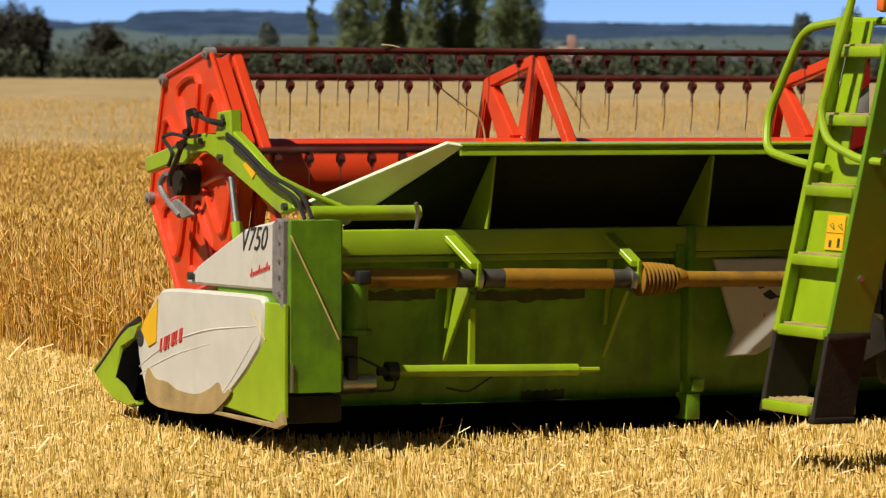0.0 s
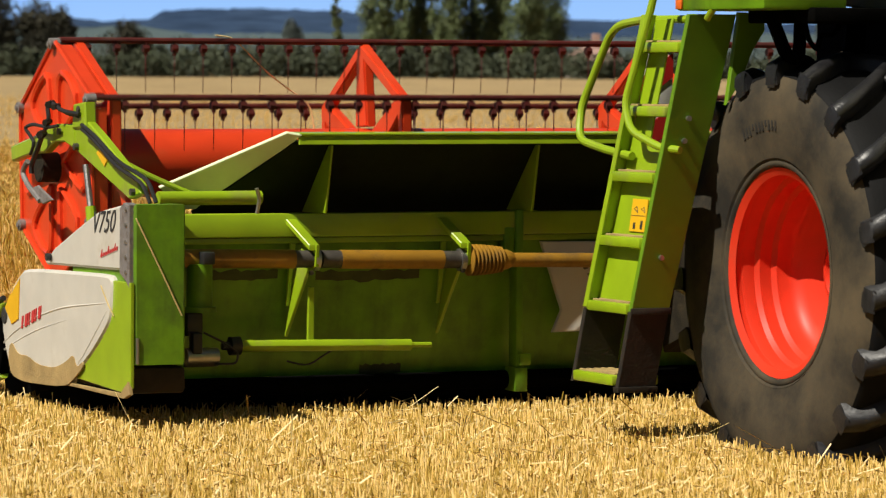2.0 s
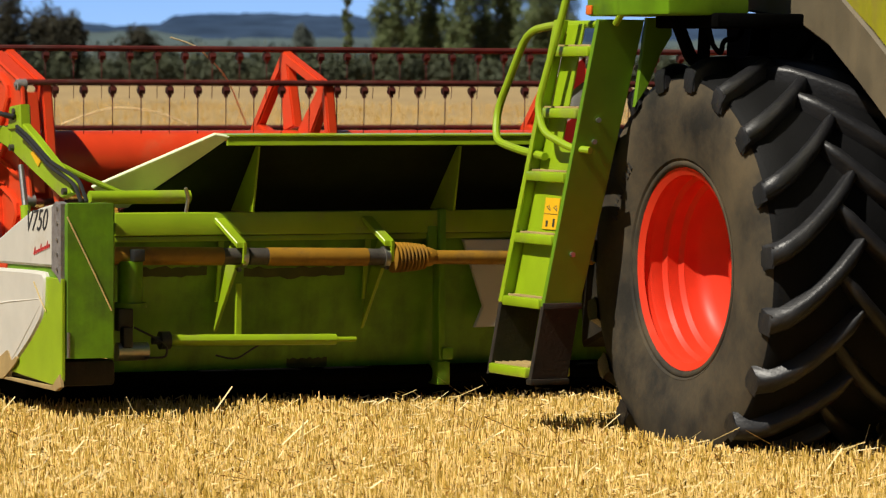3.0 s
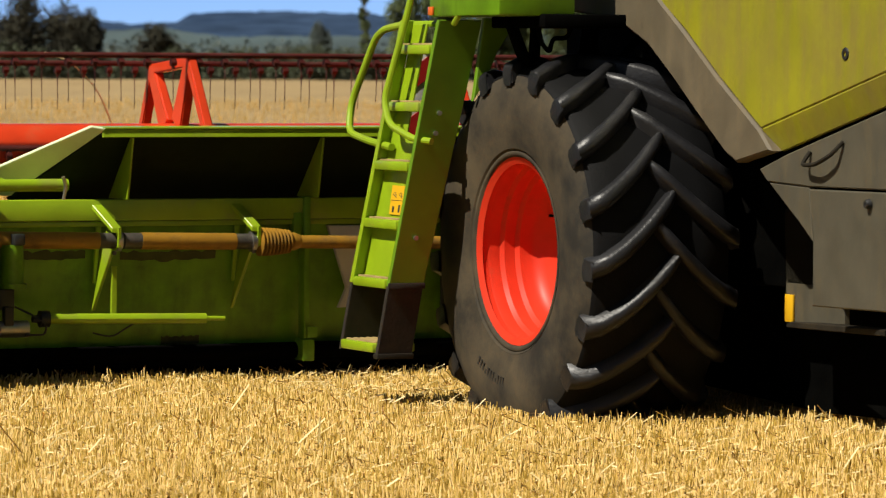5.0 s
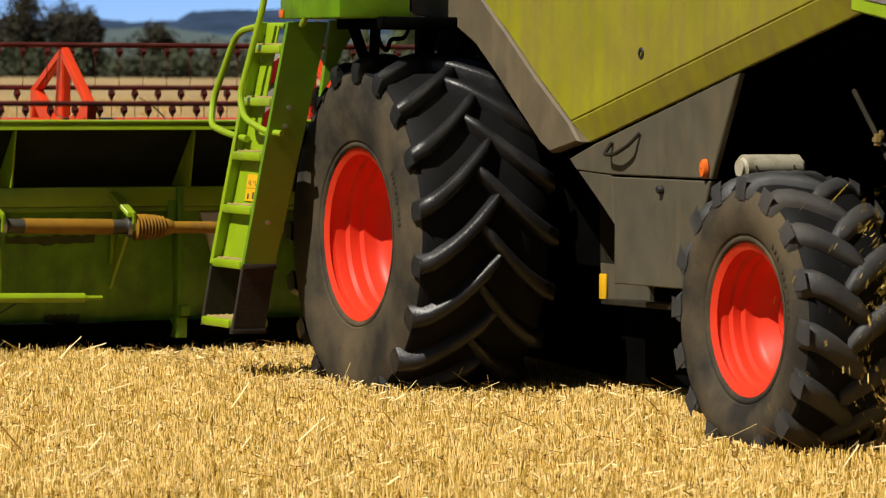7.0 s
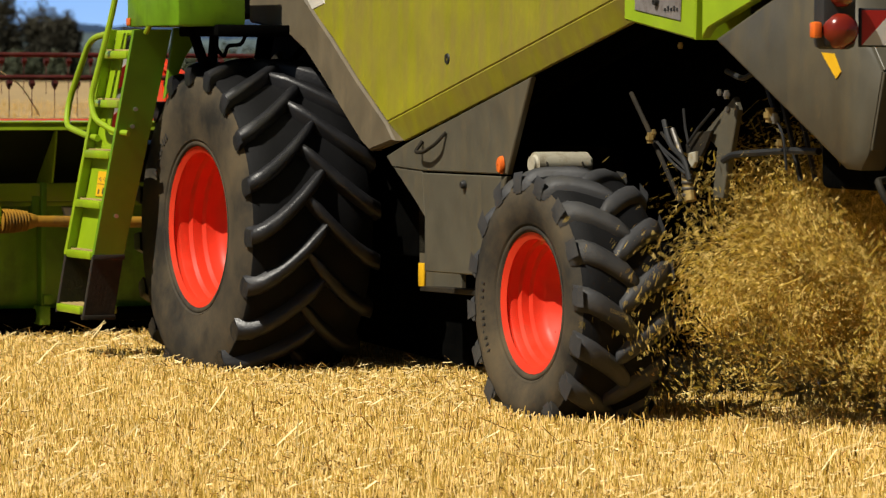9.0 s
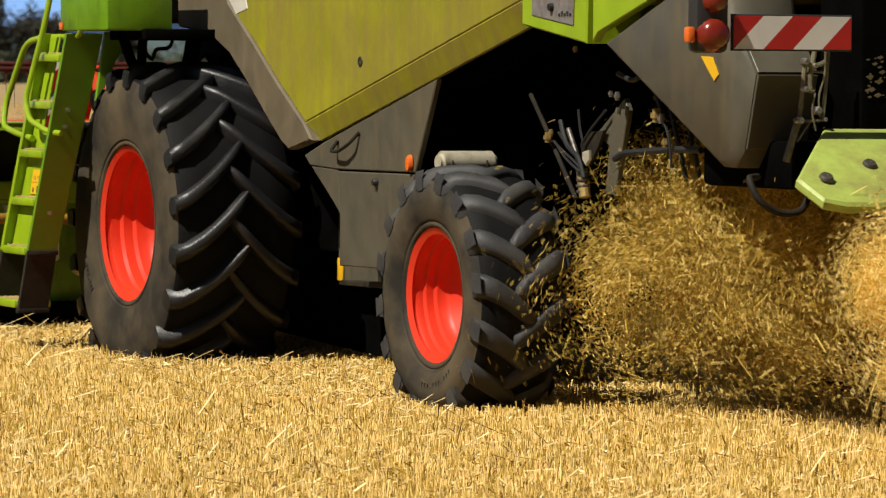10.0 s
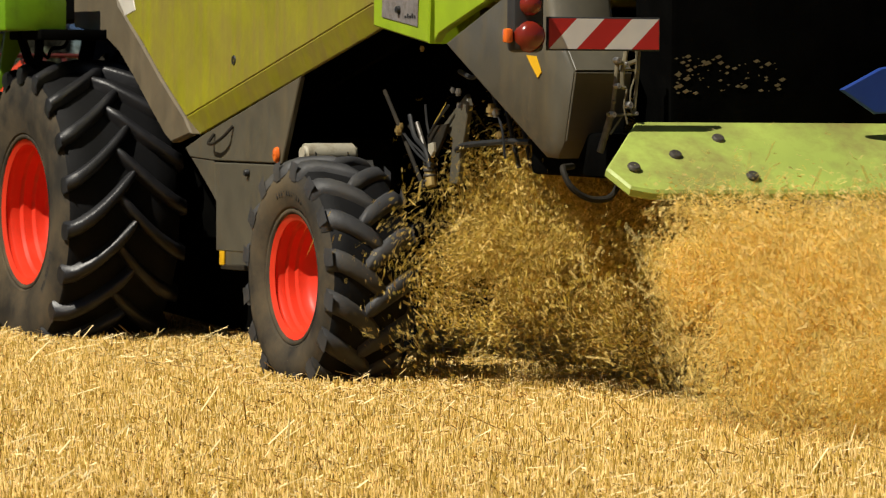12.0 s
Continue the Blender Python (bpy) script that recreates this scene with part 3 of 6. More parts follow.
# ---------------------------------------------------------------- wheels
def wheel(thing, name, place, rim_r, tyre_r, half, lugs, twist, depth, tread="lug"):
    """Red rim with an agricultural tyre as its part; the axle is the local x axis, the outer face looks to -x."""
    # place: the middle of the tyre; half: half its width
    o = -half + 0.06                                   # outer flange
    bm = B()
    R = rim_r
    k_ = depth / 0.19
    prof = [(R - 0.03, o + 0.012), (R + 0.004, o - 0.006), (R + 0.006, o + 0.006), (R - 0.012, o + 0.022), (R - 0.024, o + 0.035 * k_), (R - 0.026, o + 0.070 * k_), (R - 0.044, o + 0.082 * k_),
            (R - 0.048, o + 0.118 * k_), (R - 0.068, o + 0.130 * k_), (R - 0.074, o + 0.165 * k_), (R - 0.092, o + depth), (R - 0.13, o + depth + 0.020), (R * 0.50, o + depth + 0.075), (R * 0.42, o + depth + 0.082),
            (R * 0.40, o + depth + 0.03), (R * 0.33, o + depth + 0.02), (R * 0.30, o + depth + 0.05), (0.02, o + depth + 0.05)]
    lathe(bm, prof, 144)
    lathe(bm, [(R - 0.02, o + 0.02), (R - 0.04, half - 0.1), (R, half - 0.05)], 144)
    bmesh.ops.recalc_face_normals(bm, faces=bm.faces)
    w = part(name, bm, "rim", thing, "glossy orange-red steel rim", 40)
    bm = B()
    tube(bm, [(o + depth + 0.06, 0.10 * R, -R * 0.66), (o + depth + 0.01, 0.10 * R, -R * 0.68)], 0.007, 6, 0)
    part("valve", bm, "black", w)
    # sidewalls
    H, shoulder = (0.068, 0.022) if tyre_r > 0.8 else (0.040, 0.036)
    T = tyre_r - H
    bm = B()
    out = [(R - 0.005, o + 0.012), (R + 0.02, o - 0.004), (R + 0.045, o - 0.022), (R + (T - R) * 0.3, -half + 0.018), (R + (T - R) * 0.52, -half + 0.006), (R + (T - R) * 0.74, -half + 0.012), (T - 0.055, -half + 0.03), (T - 0.03, -half + 0.045)]
    lathe(bm, out[2:], 96)
    lathe(bm, [(r, -x) for r, x in out[2:][::-1]], 96)
    bmesh.ops.recalc_face_normals(bm, faces=bm.faces)
    part("tyre_sidewall", bm, "wall", w, "dusty brown-grey rubber sidewall", 60)
    bm = B()
    lathe(bm, [(R - 0.005, o + 0.012), (R + 0.012, o - 0.016), (R + 0.028, o - 0.020), (R + 0.034, o - 0.014), (R + 0.045, o - 0.024)], 96)
    bmesh.ops.recalc_face_normals(bm, faces=bm.faces)
    part("tyre_bead", bm, "wall", w, "dusty rubber bead ring", 60)
    # tread: a crowned band, blackened for groove shade, with raised lugs
    bm = B()
    lathe(bm, [(T - 0.035, -half + 0.04), (T - 0.012, -half + 0.06), (T + 0.002, -half * 0.5), (T + 0.006, 0), (T + 0.002, half * 0.5), (T - 0.012, half - 0.06), (T - 0.035, half - 0.04)], 96)
    casing = len(bm.faces)
    for sgn in (-1, 1):
        for k in range(lugs):
            a0 = (k + (0.5 if sgn > 0 else 0)) * math.tau / lugs
            rows = []
            N = 7
            for i in range(N):
                f = i / (N - 1)
                xx = sgn * (half - 0.008 - f * half * 1.16)
                a = a0 + twist * (0.2 * f + 0.8 * f ** 1.45)
                crown = T + 0.006 - 0.020 * (abs(xx) / half) ** 2
                if i == 0:
                    crown -= 0.010
                top, wid = crown + H * (1.0 if f < 0.93 else 0.72), (0.036 + 0.006 * (1 - f)) * (1.0 if f < 0.9 else 0.72) * (1.0 if tyre_r > 0.8 else 1.3)
                if i == 0:
                    top -= shoulder
                elif i == 1:
                    top -= shoulder * 0.3
                base = wid + 0.016
                ring = []
                for off, rr in ((-base, crown - 0.05 if i == 0 else crown - 0.02), (-wid * 1.06, top - 0.018), (-wid * 0.62, top - 0.001), (wid * 0.62, top - 0.001), (wid * 1.06, top - 0.018), (base, crown - 0.05 if i == 0 else crown - 0.02)):
                    an = a + off / T
                    ring.append(bm.verts.new((xx, -math.sin(an) * rr, math.cos(an) * rr)))
                rows.append(ring)
            for p, q in zip(rows, rows[1:]):
                for j in range(5):
                    bm.faces.new((p[j], p[j + 1], q[j + 1], q[j]) if sgn < 0 else (p[j], q[j], q[j + 1], p[j + 1]))
            bm.faces.new(rows[0] if sgn > 0 else rows[0][::-1])
            bm.faces.new(rows[-1][::-1] if sgn > 0 else rows[-1])
            # buttress down the shoulder
            an0 = a0
            q = []
            for rr, xx in ((T + 0.02, -half + 0.012), (T - 0.02, -half + 0.002), (T - 0.085, -half + 0.006)):
                for off in (-0.048, 0.048):
                    an = an0 + off / T * (1.0 if rr > T - 0.05 else 0.75)
                    q.append(bm.verts.new((-sgn * xx, -math.sin(an) * rr, math.cos(an) * rr)))
            bm.faces.new((q[0], q[1], q[3], q[2]))
            bm.faces.new((q[2], q[3], q[5], q[4]))
    bm.faces.ensure_lookup_table()
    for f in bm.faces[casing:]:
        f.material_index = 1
    tread_ob = part("tyre_tread", bm, "tyre", w, "rubber tread with deep scuffed angled lugs, groove shade put into a blacker casing", 62)
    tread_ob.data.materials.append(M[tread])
    # moulded lettering as plain bars
    bm = B()
    for k in range(11):
        a = 1.25 + k * 0.045 if tyre_r > 0.8 else -2.1 - k * 0.075
        r0, r1 = R + (T - R) * 0.38, R + (T - R) * 0.56
        if k in (3, 7):
            r0 += 0.02
        vs = []
        for r, aa in ((r0, a), (r1, a), (r1, a + 0.022), (r0, a + 0.022)):
            vs.append((-half + 0.008, -math.sin(aa) * r, math.cos(aa) * r))
        plate(bm, vs, (0.02, 0, 0), 0)
    part("sidewall_lettering", bm, "wall_dark", w, "dark moulded bars of lettering", 0)
    w.location = place
    return w


def yz(x, pts):
    return [(x, y, z) for y, z in pts]


# ---------------------------------------------------------------- the combine harvester
def harvester():
    T = new("combine_harvester")
    tagged(T, "dusty lime-green combine harvester with red rims driving over stubble", "combine harvester")
    # green side panels, folded along a crease
    X = -1.05
    bm = B()
    plate(bm, yz(X, [(-1.625, 1.515), (-1.22, 1.75), (-0.88, 1.97), (-0.62, 2.11), (-0.50, 2.20), (-0.20, 2.75), (-0.1, 3.1), (-4.40, 3.1), (-4.37, 2.165)]), (0.05, 0, 0), 0.008)
    side = part("side_panel", bm, "panel", T, "lime-green side panel under a film of ochre dust", 25)
    bm = B()
    v = [(X, -1.625, 1.513), (X, -4.37, 2.163), (X + 0.05, -4.41, 2.037), (X + 0.05, -1.735, 1.411)]
    plate(bm, v, (0.04, 0, 0.01), 0.006)
    part("lower_fold", bm, "panel", side, "dustier lower fold of the green panel", 25)
    bm = B()
    lathe(bm, [(0.012, -0.004), (0.026, -0.004), (0.028, 0.0), (0.030, 0.004)], 20)
    bmesh.ops.translate(bm, verts=bm.verts, vec=(X - 0.002, -2.385, 1.856))
    part("lock_ring", bm, "rubber", side, "", 30)
    bm = B()
    plate(bm, yz(X - 0.004, [(-0.60, 2.125), (-0.78, 2.16), (-0.55, 2.6), (-0.22, 2.75), (-0.46, 2.24)]), (0.03, 0, 0), 0.006)
    part("cream_stripe", bm, "white", side, "cream painted stripe")
    # grey fender band round the front wheel
    bm = B()
    outer = [(-1.41, 1.355), (-1.30, 1.40), (-1.05, 1.56), (-0.78, 1.74), (-0.52, 1.90), (-0.28, 1.99), (-0.05, 2.035), (0.30, 2.065)]
    inner = [(-1.740, 1.416), (-1.625, 1.513), (-1.22, 1.748), (-0.88, 1.968), (-0.66, 2.10), (-0.50, 2.20), (-0.20, 2.75), (0.32, 2.75)]
    plate(bm, yz(X - 0.012, outer + inner[::-1]), (0.07, 0, 0), 0.012)
    part("fender", bm, "grey_light", T, "dusty grey plastic fender band around the drive wheel", 25)
    # wheel housing behind the front wheel; near-black puts its shade into the colour
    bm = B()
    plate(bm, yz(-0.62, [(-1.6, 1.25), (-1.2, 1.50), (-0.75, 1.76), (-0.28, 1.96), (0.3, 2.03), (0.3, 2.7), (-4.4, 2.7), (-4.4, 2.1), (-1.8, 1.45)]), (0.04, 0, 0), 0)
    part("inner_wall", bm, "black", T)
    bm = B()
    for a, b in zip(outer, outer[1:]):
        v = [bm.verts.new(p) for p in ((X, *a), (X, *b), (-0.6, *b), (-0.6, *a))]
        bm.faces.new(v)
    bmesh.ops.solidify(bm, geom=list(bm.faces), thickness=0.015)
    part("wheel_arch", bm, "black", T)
    # lower grey service panel
    bm = B()
    plate(bm, yz(-1.045, [(-1.68, 1.275), (-1.60, 1.33), (-1.86, 1.405), (-3.36, 1.765), (-3.09, 1.268), (-2.06, 1.262)]), (0.035, 0, 0), 0.006)
    serv = part("upper_service_panel", bm, "grey", T, "grey-brown service panel under the body", 25)
    bm = B()
    plate(bm, yz(-1.045, [(-2.06, 1.252), (-3.085, 1.258), (-2.86, 0.74), (-2.10, 0.73), (-2.10, 1.05)]), (0.035, 0, 0), 0.006)
    door = part("service_door", bm, "grey", T, "grey-brown dusty service door with a lock", 25)
    bm = B()
    plate(bm, yz(-1.040, [(-1.69, 1.27), (-2.055, 1.258), (-2.09, 1.02), (-1.97, 1.10)]), (0.03, 0, 0), 0.003)
    part("edge_strip", bm, "grey", serv, "", 25)
    bm = B()
    plate(bm, [(-0.60, -1.08, 0.566), (-1.00, -2.66, 0.628), (-0.92, -2.66, 0.628), (-0.52, -1.08, 0.566)], (0, 0, 0.03), 0.004)
    part("sill", bm, "dark", T, "dark steel sill below the service door")
    bm = B()
    plate(bm, yz(-0.60, [(-1.05, 1.12), (-1.08, 0.59), (-1.62, 0.61), (-1.62, 1.20), (-1.20, 1.20)]), (0.03, 0, 0), 0.004)
    part("inner_side_plate", bm, "grey", T, "dusty grey side plate set back behind the drive wheel")
    bm = B()
    box(bm, -0.614, -0.602, -1.16, -1.085, 0.595, 0.725, 0.003)
    part("side_reflector", bm, "yellow", T, "amber side reflector")
    bm = B()
    lathe(bm, [(0.004, -0.022), (0.016, -0.022), (0.020, -0.015), (0.024, 0.0)], 16)
    bmesh.ops.translate(bm, verts=bm.verts, vec=(-1.05, -2.60, 1.203))
    part("door_lock", bm, "rubber", door)
    bm = B()
    tube(bm, [(-1.05, -2.08, 1.42), (-1.09, -2.07, 1.362), (-1.10, -2.20, 1.362), (-1.09, -2.33, 1.41), (-1.05, -2.37, 1.47)], 0.010, 8)
    part("grab_handle", bm, "dark", serv, "dark bent steel grab handle")
    bm = B()
    lathe(bm, [(0.004, -0.02), (0.03, -0.018), (0.036, -0.008), (0.038, 0.004)], 20)
    bmesh.ops.scale(bm, verts=bm.verts, vec=(1, 0.8, 1.25))
    bmesh.ops.translate(bm, verts=bm.verts, vec=(-1.055, -3.05, 1.316))
    part("side_marker_lamp", bm, "orange", serv, "orange side marker lens")
    # chassis mass, dark; the near-black stands for shade under the body
    bm = B()
    box(bm, -0.60, 0.60, -1.9, 1.3, 0.75, 2.05, 0.03)
    part("front_frame", bm, "black", T)
    bm = B()
    plate(bm, yz(0.0, [(-1.9, 0.75), (-4.6, 0.75), (-4.6, 1.0), (-5.6, 1.0), (-5.6, 2.1), (-1.9, 2.1)]), (0.95, 0, 0), 0.02)
    part("underbody", bm, "black", T, "underbody block in a near-black that stands for its shade")
    bm = B()
    box(bm, 0.98, 1.05, -4.4, 0.3, 1.5, 3.1, 0.02)
    box(bm, -1.0, 1.0, -6.4, -4.3, 2.15, 3.1, 0.03)
    part("far_side_panel", bm, "panel", T)
    bm = B()
    box(bm, -1.1, 1.1, -6.3, 0.3, 3.08, 3.25, 0.04)
    box(bm, -1.2, 1.2, -3.4, -0.2, 3.25, 3.7, 0.06)
    part("grain_tank", bm, "green", T, "green grain tank on top of the body")
    bm = B()
    box(bm, -0.85, 0.85, 0.35, 1.9, 2.1, 3.6, 0.08)
    part("cab", bm, "black", T, "dark glazed driver's cab")
    bm = B()
    box(bm, -1.0, 1.0, 0.2, 2.2, 3.6, 3.85, 0.08)
    part("cab_roof", bm, "green", T)
    # added plate: stands for the black shade between the wheels
    bm = B()
    plate(bm, yz(-0.30, [(1.10, 1.40), (-2.9, 1.40), (-3.3, 0.62), (-3.3, 0.20), (-0.9, 0.14), (1.10, 0.22)]), (0.03, 0, 0), 0.004)
    part("wheel_shade_plate", bm, "black", T, "added black plate standing for shade behind the drive wheel")
    # axles
    bm = B()
    tube(bm, [(-1.1, 0, 0.90), (1.1, 0, 0.90)], 0.14, 16, 0)
    box(bm, -0.5, 0.5, -0.3, 0.3, 0.62, 1.2, 0.04)
    part("front_axle", bm, "black", T)
    bm = B()
    tube(bm, [(-1.0, -4.03, 0.67), (1.0, -4.03, 0.67)], 0.09, 12, 0)
    box(bm, -0.7, 0.7, -4.15, -3.9, 0.70, 0.95, 0.03)
    part("rear_axle", bm, "black", T)
    # white canister over the rear wheel
    bm = B()
    tube(bm, [(-1.00, -3.28, 1.325), (-0.67, -3.28, 1.325)], 0.062, 16, 0)
    bmesh.ops.bevel(bm, geom=[e for e in bm.edges if e.calc_length() < 0.1 and abs(e.verts[0].co.x - e.verts[1].co.x) < 1e-4], offset=0.02, segments=3, affect="EDGES")
    can = part("canister", bm, "cream", T, "dirty white plastic canister")
    bm = B()
    plate(bm, [(-0.98, -3.34, 1.255), (-0.69, -3.34, 1.255), (-0.69, -3.22, 1.255), (-0.98, -3.22, 1.255)], (0, 0, 0.012), 0.003)
    box(bm, -0.70, -0.60, -3.32, -3.24, 1.15, 1.255, 0.004)
    part("tray", bm, "dark", can, "dark steel tray under the canister")
    for x in (-0.94, -0.74):
        bm = B()
        tube(bm, [(x, -3.22, 1.262), (x, -3.212, 1.325), (x, -3.28, 1.393), (x, -3.348, 1.325), (x, -3.34, 1.262)], 0.006, 6)
        part("strap", bm, "dark", can)
    # rear corner: small green box with controls, grey hood
    bm = B()
    plate(bm, yz(-1.05, [(-4.38, 2.042), (-5.09, 1.945), (-5.12, 2.62), (-4.38, 2.62)]), (0.3, 0, 0), 0.008)
    box_ = part("switch_box", bm, "green", T, "green panel with a switch plate", 25)
    bm = B()
    plate(bm, yz(-1.056, [(-4.50, 2.09), (-4.96, 2.035), (-4.97, 2.20), (-4.51, 2.24)]), (0.004, 0, 0), 0.001)
    sw = part("switch_plate", bm, "zinc", box_, "grey switch plate with small print")
    bm = B()
    lathe(bm, [(0.004, -0.02), (0.018, -0.018), (0.022, 0.0)], 16)
    bmesh.ops.translate(bm, verts=bm.verts, vec=(-1.058, -4.73, 2.127))
    part("switch_knob", bm, "rubber", box_)
    bm = B()
    for k in range(5):
        box(bm, -1.061, -1.056, -4.94 + k * 0.03, -4.925 + k * 0.03, 2.08, 2.095 + 0.01 * (k % 2), 0)
    part("print_bars", bm, "ink", box_, "", 0)
    bm = B()
    plate(bm, yz(-1.05, [(-5.16, 1.952), (-5.22, 2.0), (-6.14, 2.26), (-6.14, 2.62), (-5.16, 2.62)]), (0.05, 0, 0), 0.006)
    part("rear_green_panel", bm, "green", T, "lime-green rear side panel", 25)
    # grey hood side with a rounded rear corner
    bm = B()
    outline = [(-5.24, 1.945), (-6.43, 1.377), (-6.55, 1.372), (-6.62, 1.45), (-6.72, 1.80), (-6.55, 2.0), (-6.42, 2.62), (-6.16, 2.62), (-6.14, 2.25)]
    plate(bm, yz(-1.05, outline), (0.36, 0, 0), 0.035)
    bmesh.ops.remove_doubles(bm, verts=bm.verts, dist=1e-4)
    hood = part("rear_hood", bm, "grey", T, "grey-brown rear hood with a rounded corner", 45)
    for a_, b_ in (((-6.632, 1.46), (-6.735, 1.80)), ((-6.735, 1.81), (-6.562, 2.01))):
        bm = B()
        plate(bm, [(-1.01, *a_), (-0.70, *a_), (-0.70, *b_), (-1.01, *b_)], (0, 0.02, 0), 0.003)
        part("rear_cap", bm, "grey", hood, "grey rear face of the hood")
    bm = B()
    plate(bm, [(-1.056, -6.27, 1.885), (-1.056, -6.38, 1.88), (-1.056, -6.44, 1.80), (-1.056, -6.40, 1.77), (-1.056, -6.33, 1.83)], (0.004, 0, 0), 0)
    part("warning_sticker", bm, "yellow", hood, "yellow warning sticker")
    bm = B()
    box(bm, -0.60, 1.02, -6.95, -6.55, 1.5, 2.9, 0.04)
    part("tailgate", bm, "black", T, "black tailgate splashed with dried dirt")
    bm = B()
    for k in range(75):
        x, z = -0.57 + 0.62 * RNG.random() ** 1.4, 1.70 + 0.18 * RNG.random()
        w = 0.005 + 0.018 * RNG.random() ** 2.5
        plate(bm, [(x - w, -6.953, z), (x, -6.953, z - w * 0.5), (x + w, -6.953, z + w * 0.1), (x + w * 0.3, -6.953, z + w * 0.6)], (0, -0.003, 0), 0)
    part("dirt_splash", bm, "mud", T, "specks of dried dirt", 0)["kind"] = "stuff"
    # warning board and lamps
    YB = -7.10
    bm = B()
    box(bm, -1.35, -0.738, YB, YB + 0.02, 1.905, 2.068, 0.004)
    board = part("warning_board", bm, "ink", T, "red and white striped rear warning board")
    for k in range(5):
        bm = B()
        x0 = -1.343 + (k - 1) * 0.1495
        pts = [(x0, 1.913), (x0 + 0.1495, 1.913), (x0 + 0.299, 2.060), (x0 + 0.1495, 2.060)]
        lo, hi = -1.343, -0.745
        def clip(poly, lim, keep):
            res = []
            for (ax, az), (bx, bz) in zip(poly, poly[1:] + poly[:1]):
                ina, inb = keep(ax), keep(bx)
                if ina:
                    res.append((ax, az))
                if ina != inb:
                    t = (lim - ax) / (bx - ax)
                    res.append((lim, az + (bz - az) * t))
            return res
        pts = clip(clip(pts, lo, lambda q: q >= lo), hi, lambda q: q <= hi)
        if len(pts) >= 3:
            plate(bm, [(a, YB - 0.003, b) for a, b in pts], (0, 0.004, 0), 0)
            part("stripe", bm, "sign_red" if k % 2 == 0 else "sign_white", board, "", 0)
        else:
            bm.free()
    bm = B()
    box(bm, -1.53, -1.36, YB, YB + 0.10, 1.895, 2.40, 0.03)
    lc = part("lamp_bracket", bm, "ink", T, "black lamp housing")
    for z, r, mt, lb in ((1.975, 0.072, "lens_red", "round red rear lamp"), (2.125, 0.055, "lens_red", "round red upper lamp")):
        bm = B()
        lathe(bm, [(0.003, YB - 0.055), (r * 0.6, YB - 0.05), (r * 0.95, YB - 0.03), (r, YB), (r * 1.12, YB + 0.01)], 28, "y")
        bmesh.ops.translate(bm, verts=bm.verts, vec=(-1.445, 0, z))
        bmesh.ops.recalc_face_normals(bm, faces=bm.faces)
        part("rear_lamp", bm, mt, lc, lb, 50)
    bm = B()
    box(bm, -1.57, -1.53, YB + 0.0, YB + 0.05, 1.94, 2.01, 0.012)
    part("side_marker", bm, "orange", lc, "small orange marker lens")
    # hydraulic arms of the steering axle and pipes under the tail
    for pts, r in (([(-0.82, -4.02, 1.69), (-0.82, -4.30, 1.42), (-0.82, -4.54, 1.17)], 0.012), ([(-0.80, -4.30, 1.50), (-0.80, -4.46, 1.40), (-0.80, -4.66, 1.27)], 0.008)):
        bm = B()
        tube(bm, pts, r, 8, 0)
        part("steering_rod", bm, "dark", T, "dark grimy steel rod of the steering axle")
    bm = B()
    plate(bm, yz(-0.80, [(-4.72, 1.50), (-5.02, 1.68), (-5.06, 1.62), (-4.92, 1.20), (-4.82, 1.20), (-4.86, 1.44)]), (0.03, 0, 0), 0.004)
    part("axle_bracket", bm, "grey", T, "grimy grey steel axle bracket")
    bm = B()
    tube(bm, [(-0.82, -4.60, 1.32), (-0.82, -4.64, 1.18)], 0.030, 12, 0)
    cyl = part("hydraulic_cylinder", bm, "brass", T, "brass-coloured hydraulic cylinder")
    bm = B()
    tube(bm, [(-0.82, -4.45, 1.52), (-0.82, -4.60, 1.32)], 0.014, 10, 0)
    part("piston_rod", bm, "collar", cyl)
    for k in range(4):
        bm = B()
        lathe(bm, [(0.033, 0.0), (0.036, 0.004), (0.036, 0.012), (0.033, 0.016)], 14, "z")
        bmesh.ops.translate(bm, verts=bm.verts, vec=(-0.82, -4.62, 1.20 + k * 0.03))
        part("gland_ring", bm, "collar", cyl)
    for pts, r in ([([(-0.76 + dx, -5.40 - dx, 1.68), (-0.77 + dx, -5.50 - dx, 1.52), (-0.74 + dx, -5.55 - dx, 1.30)], 0.013) for dx in (0, 0.05, 0.10)]
                   + [([(-0.82, -4.96, 1.38), (-0.82, -5.05, 1.41), (-0.82, -5.6, 1.44), (-0.82, -5.85, 1.44)], 0.017),
                      ([(-0.8, -4.95, 1.80), (-0.82, -5.15, 1.76), (-0.8, -5.28, 1.82), (-0.8, -5.42, 1.6)], 0.014),
                      ([(-0.84, -4.40, 1.56), (-0.86, -4.5, 1.44), (-0.86, -4.65, 1.38), (-0.86, -4.7, 1.28)], 0.013)]):
        bm = B()
        tube(bm, pts, r, 7)
        part("hydraulic_hose", bm, "rubber", T, "black hydraulic hose")
    bm = B()
    plate(bm, yz(-0.88, [(-4.72, 1.41), (-4.79, 1.42), (-4.79, 1.37), (-4.76, 1.34), (-4.72, 1.37)]), (0.02, 0, 0), 0.004)
    part("guard_plate", bm, "cream", T, "small white plate")
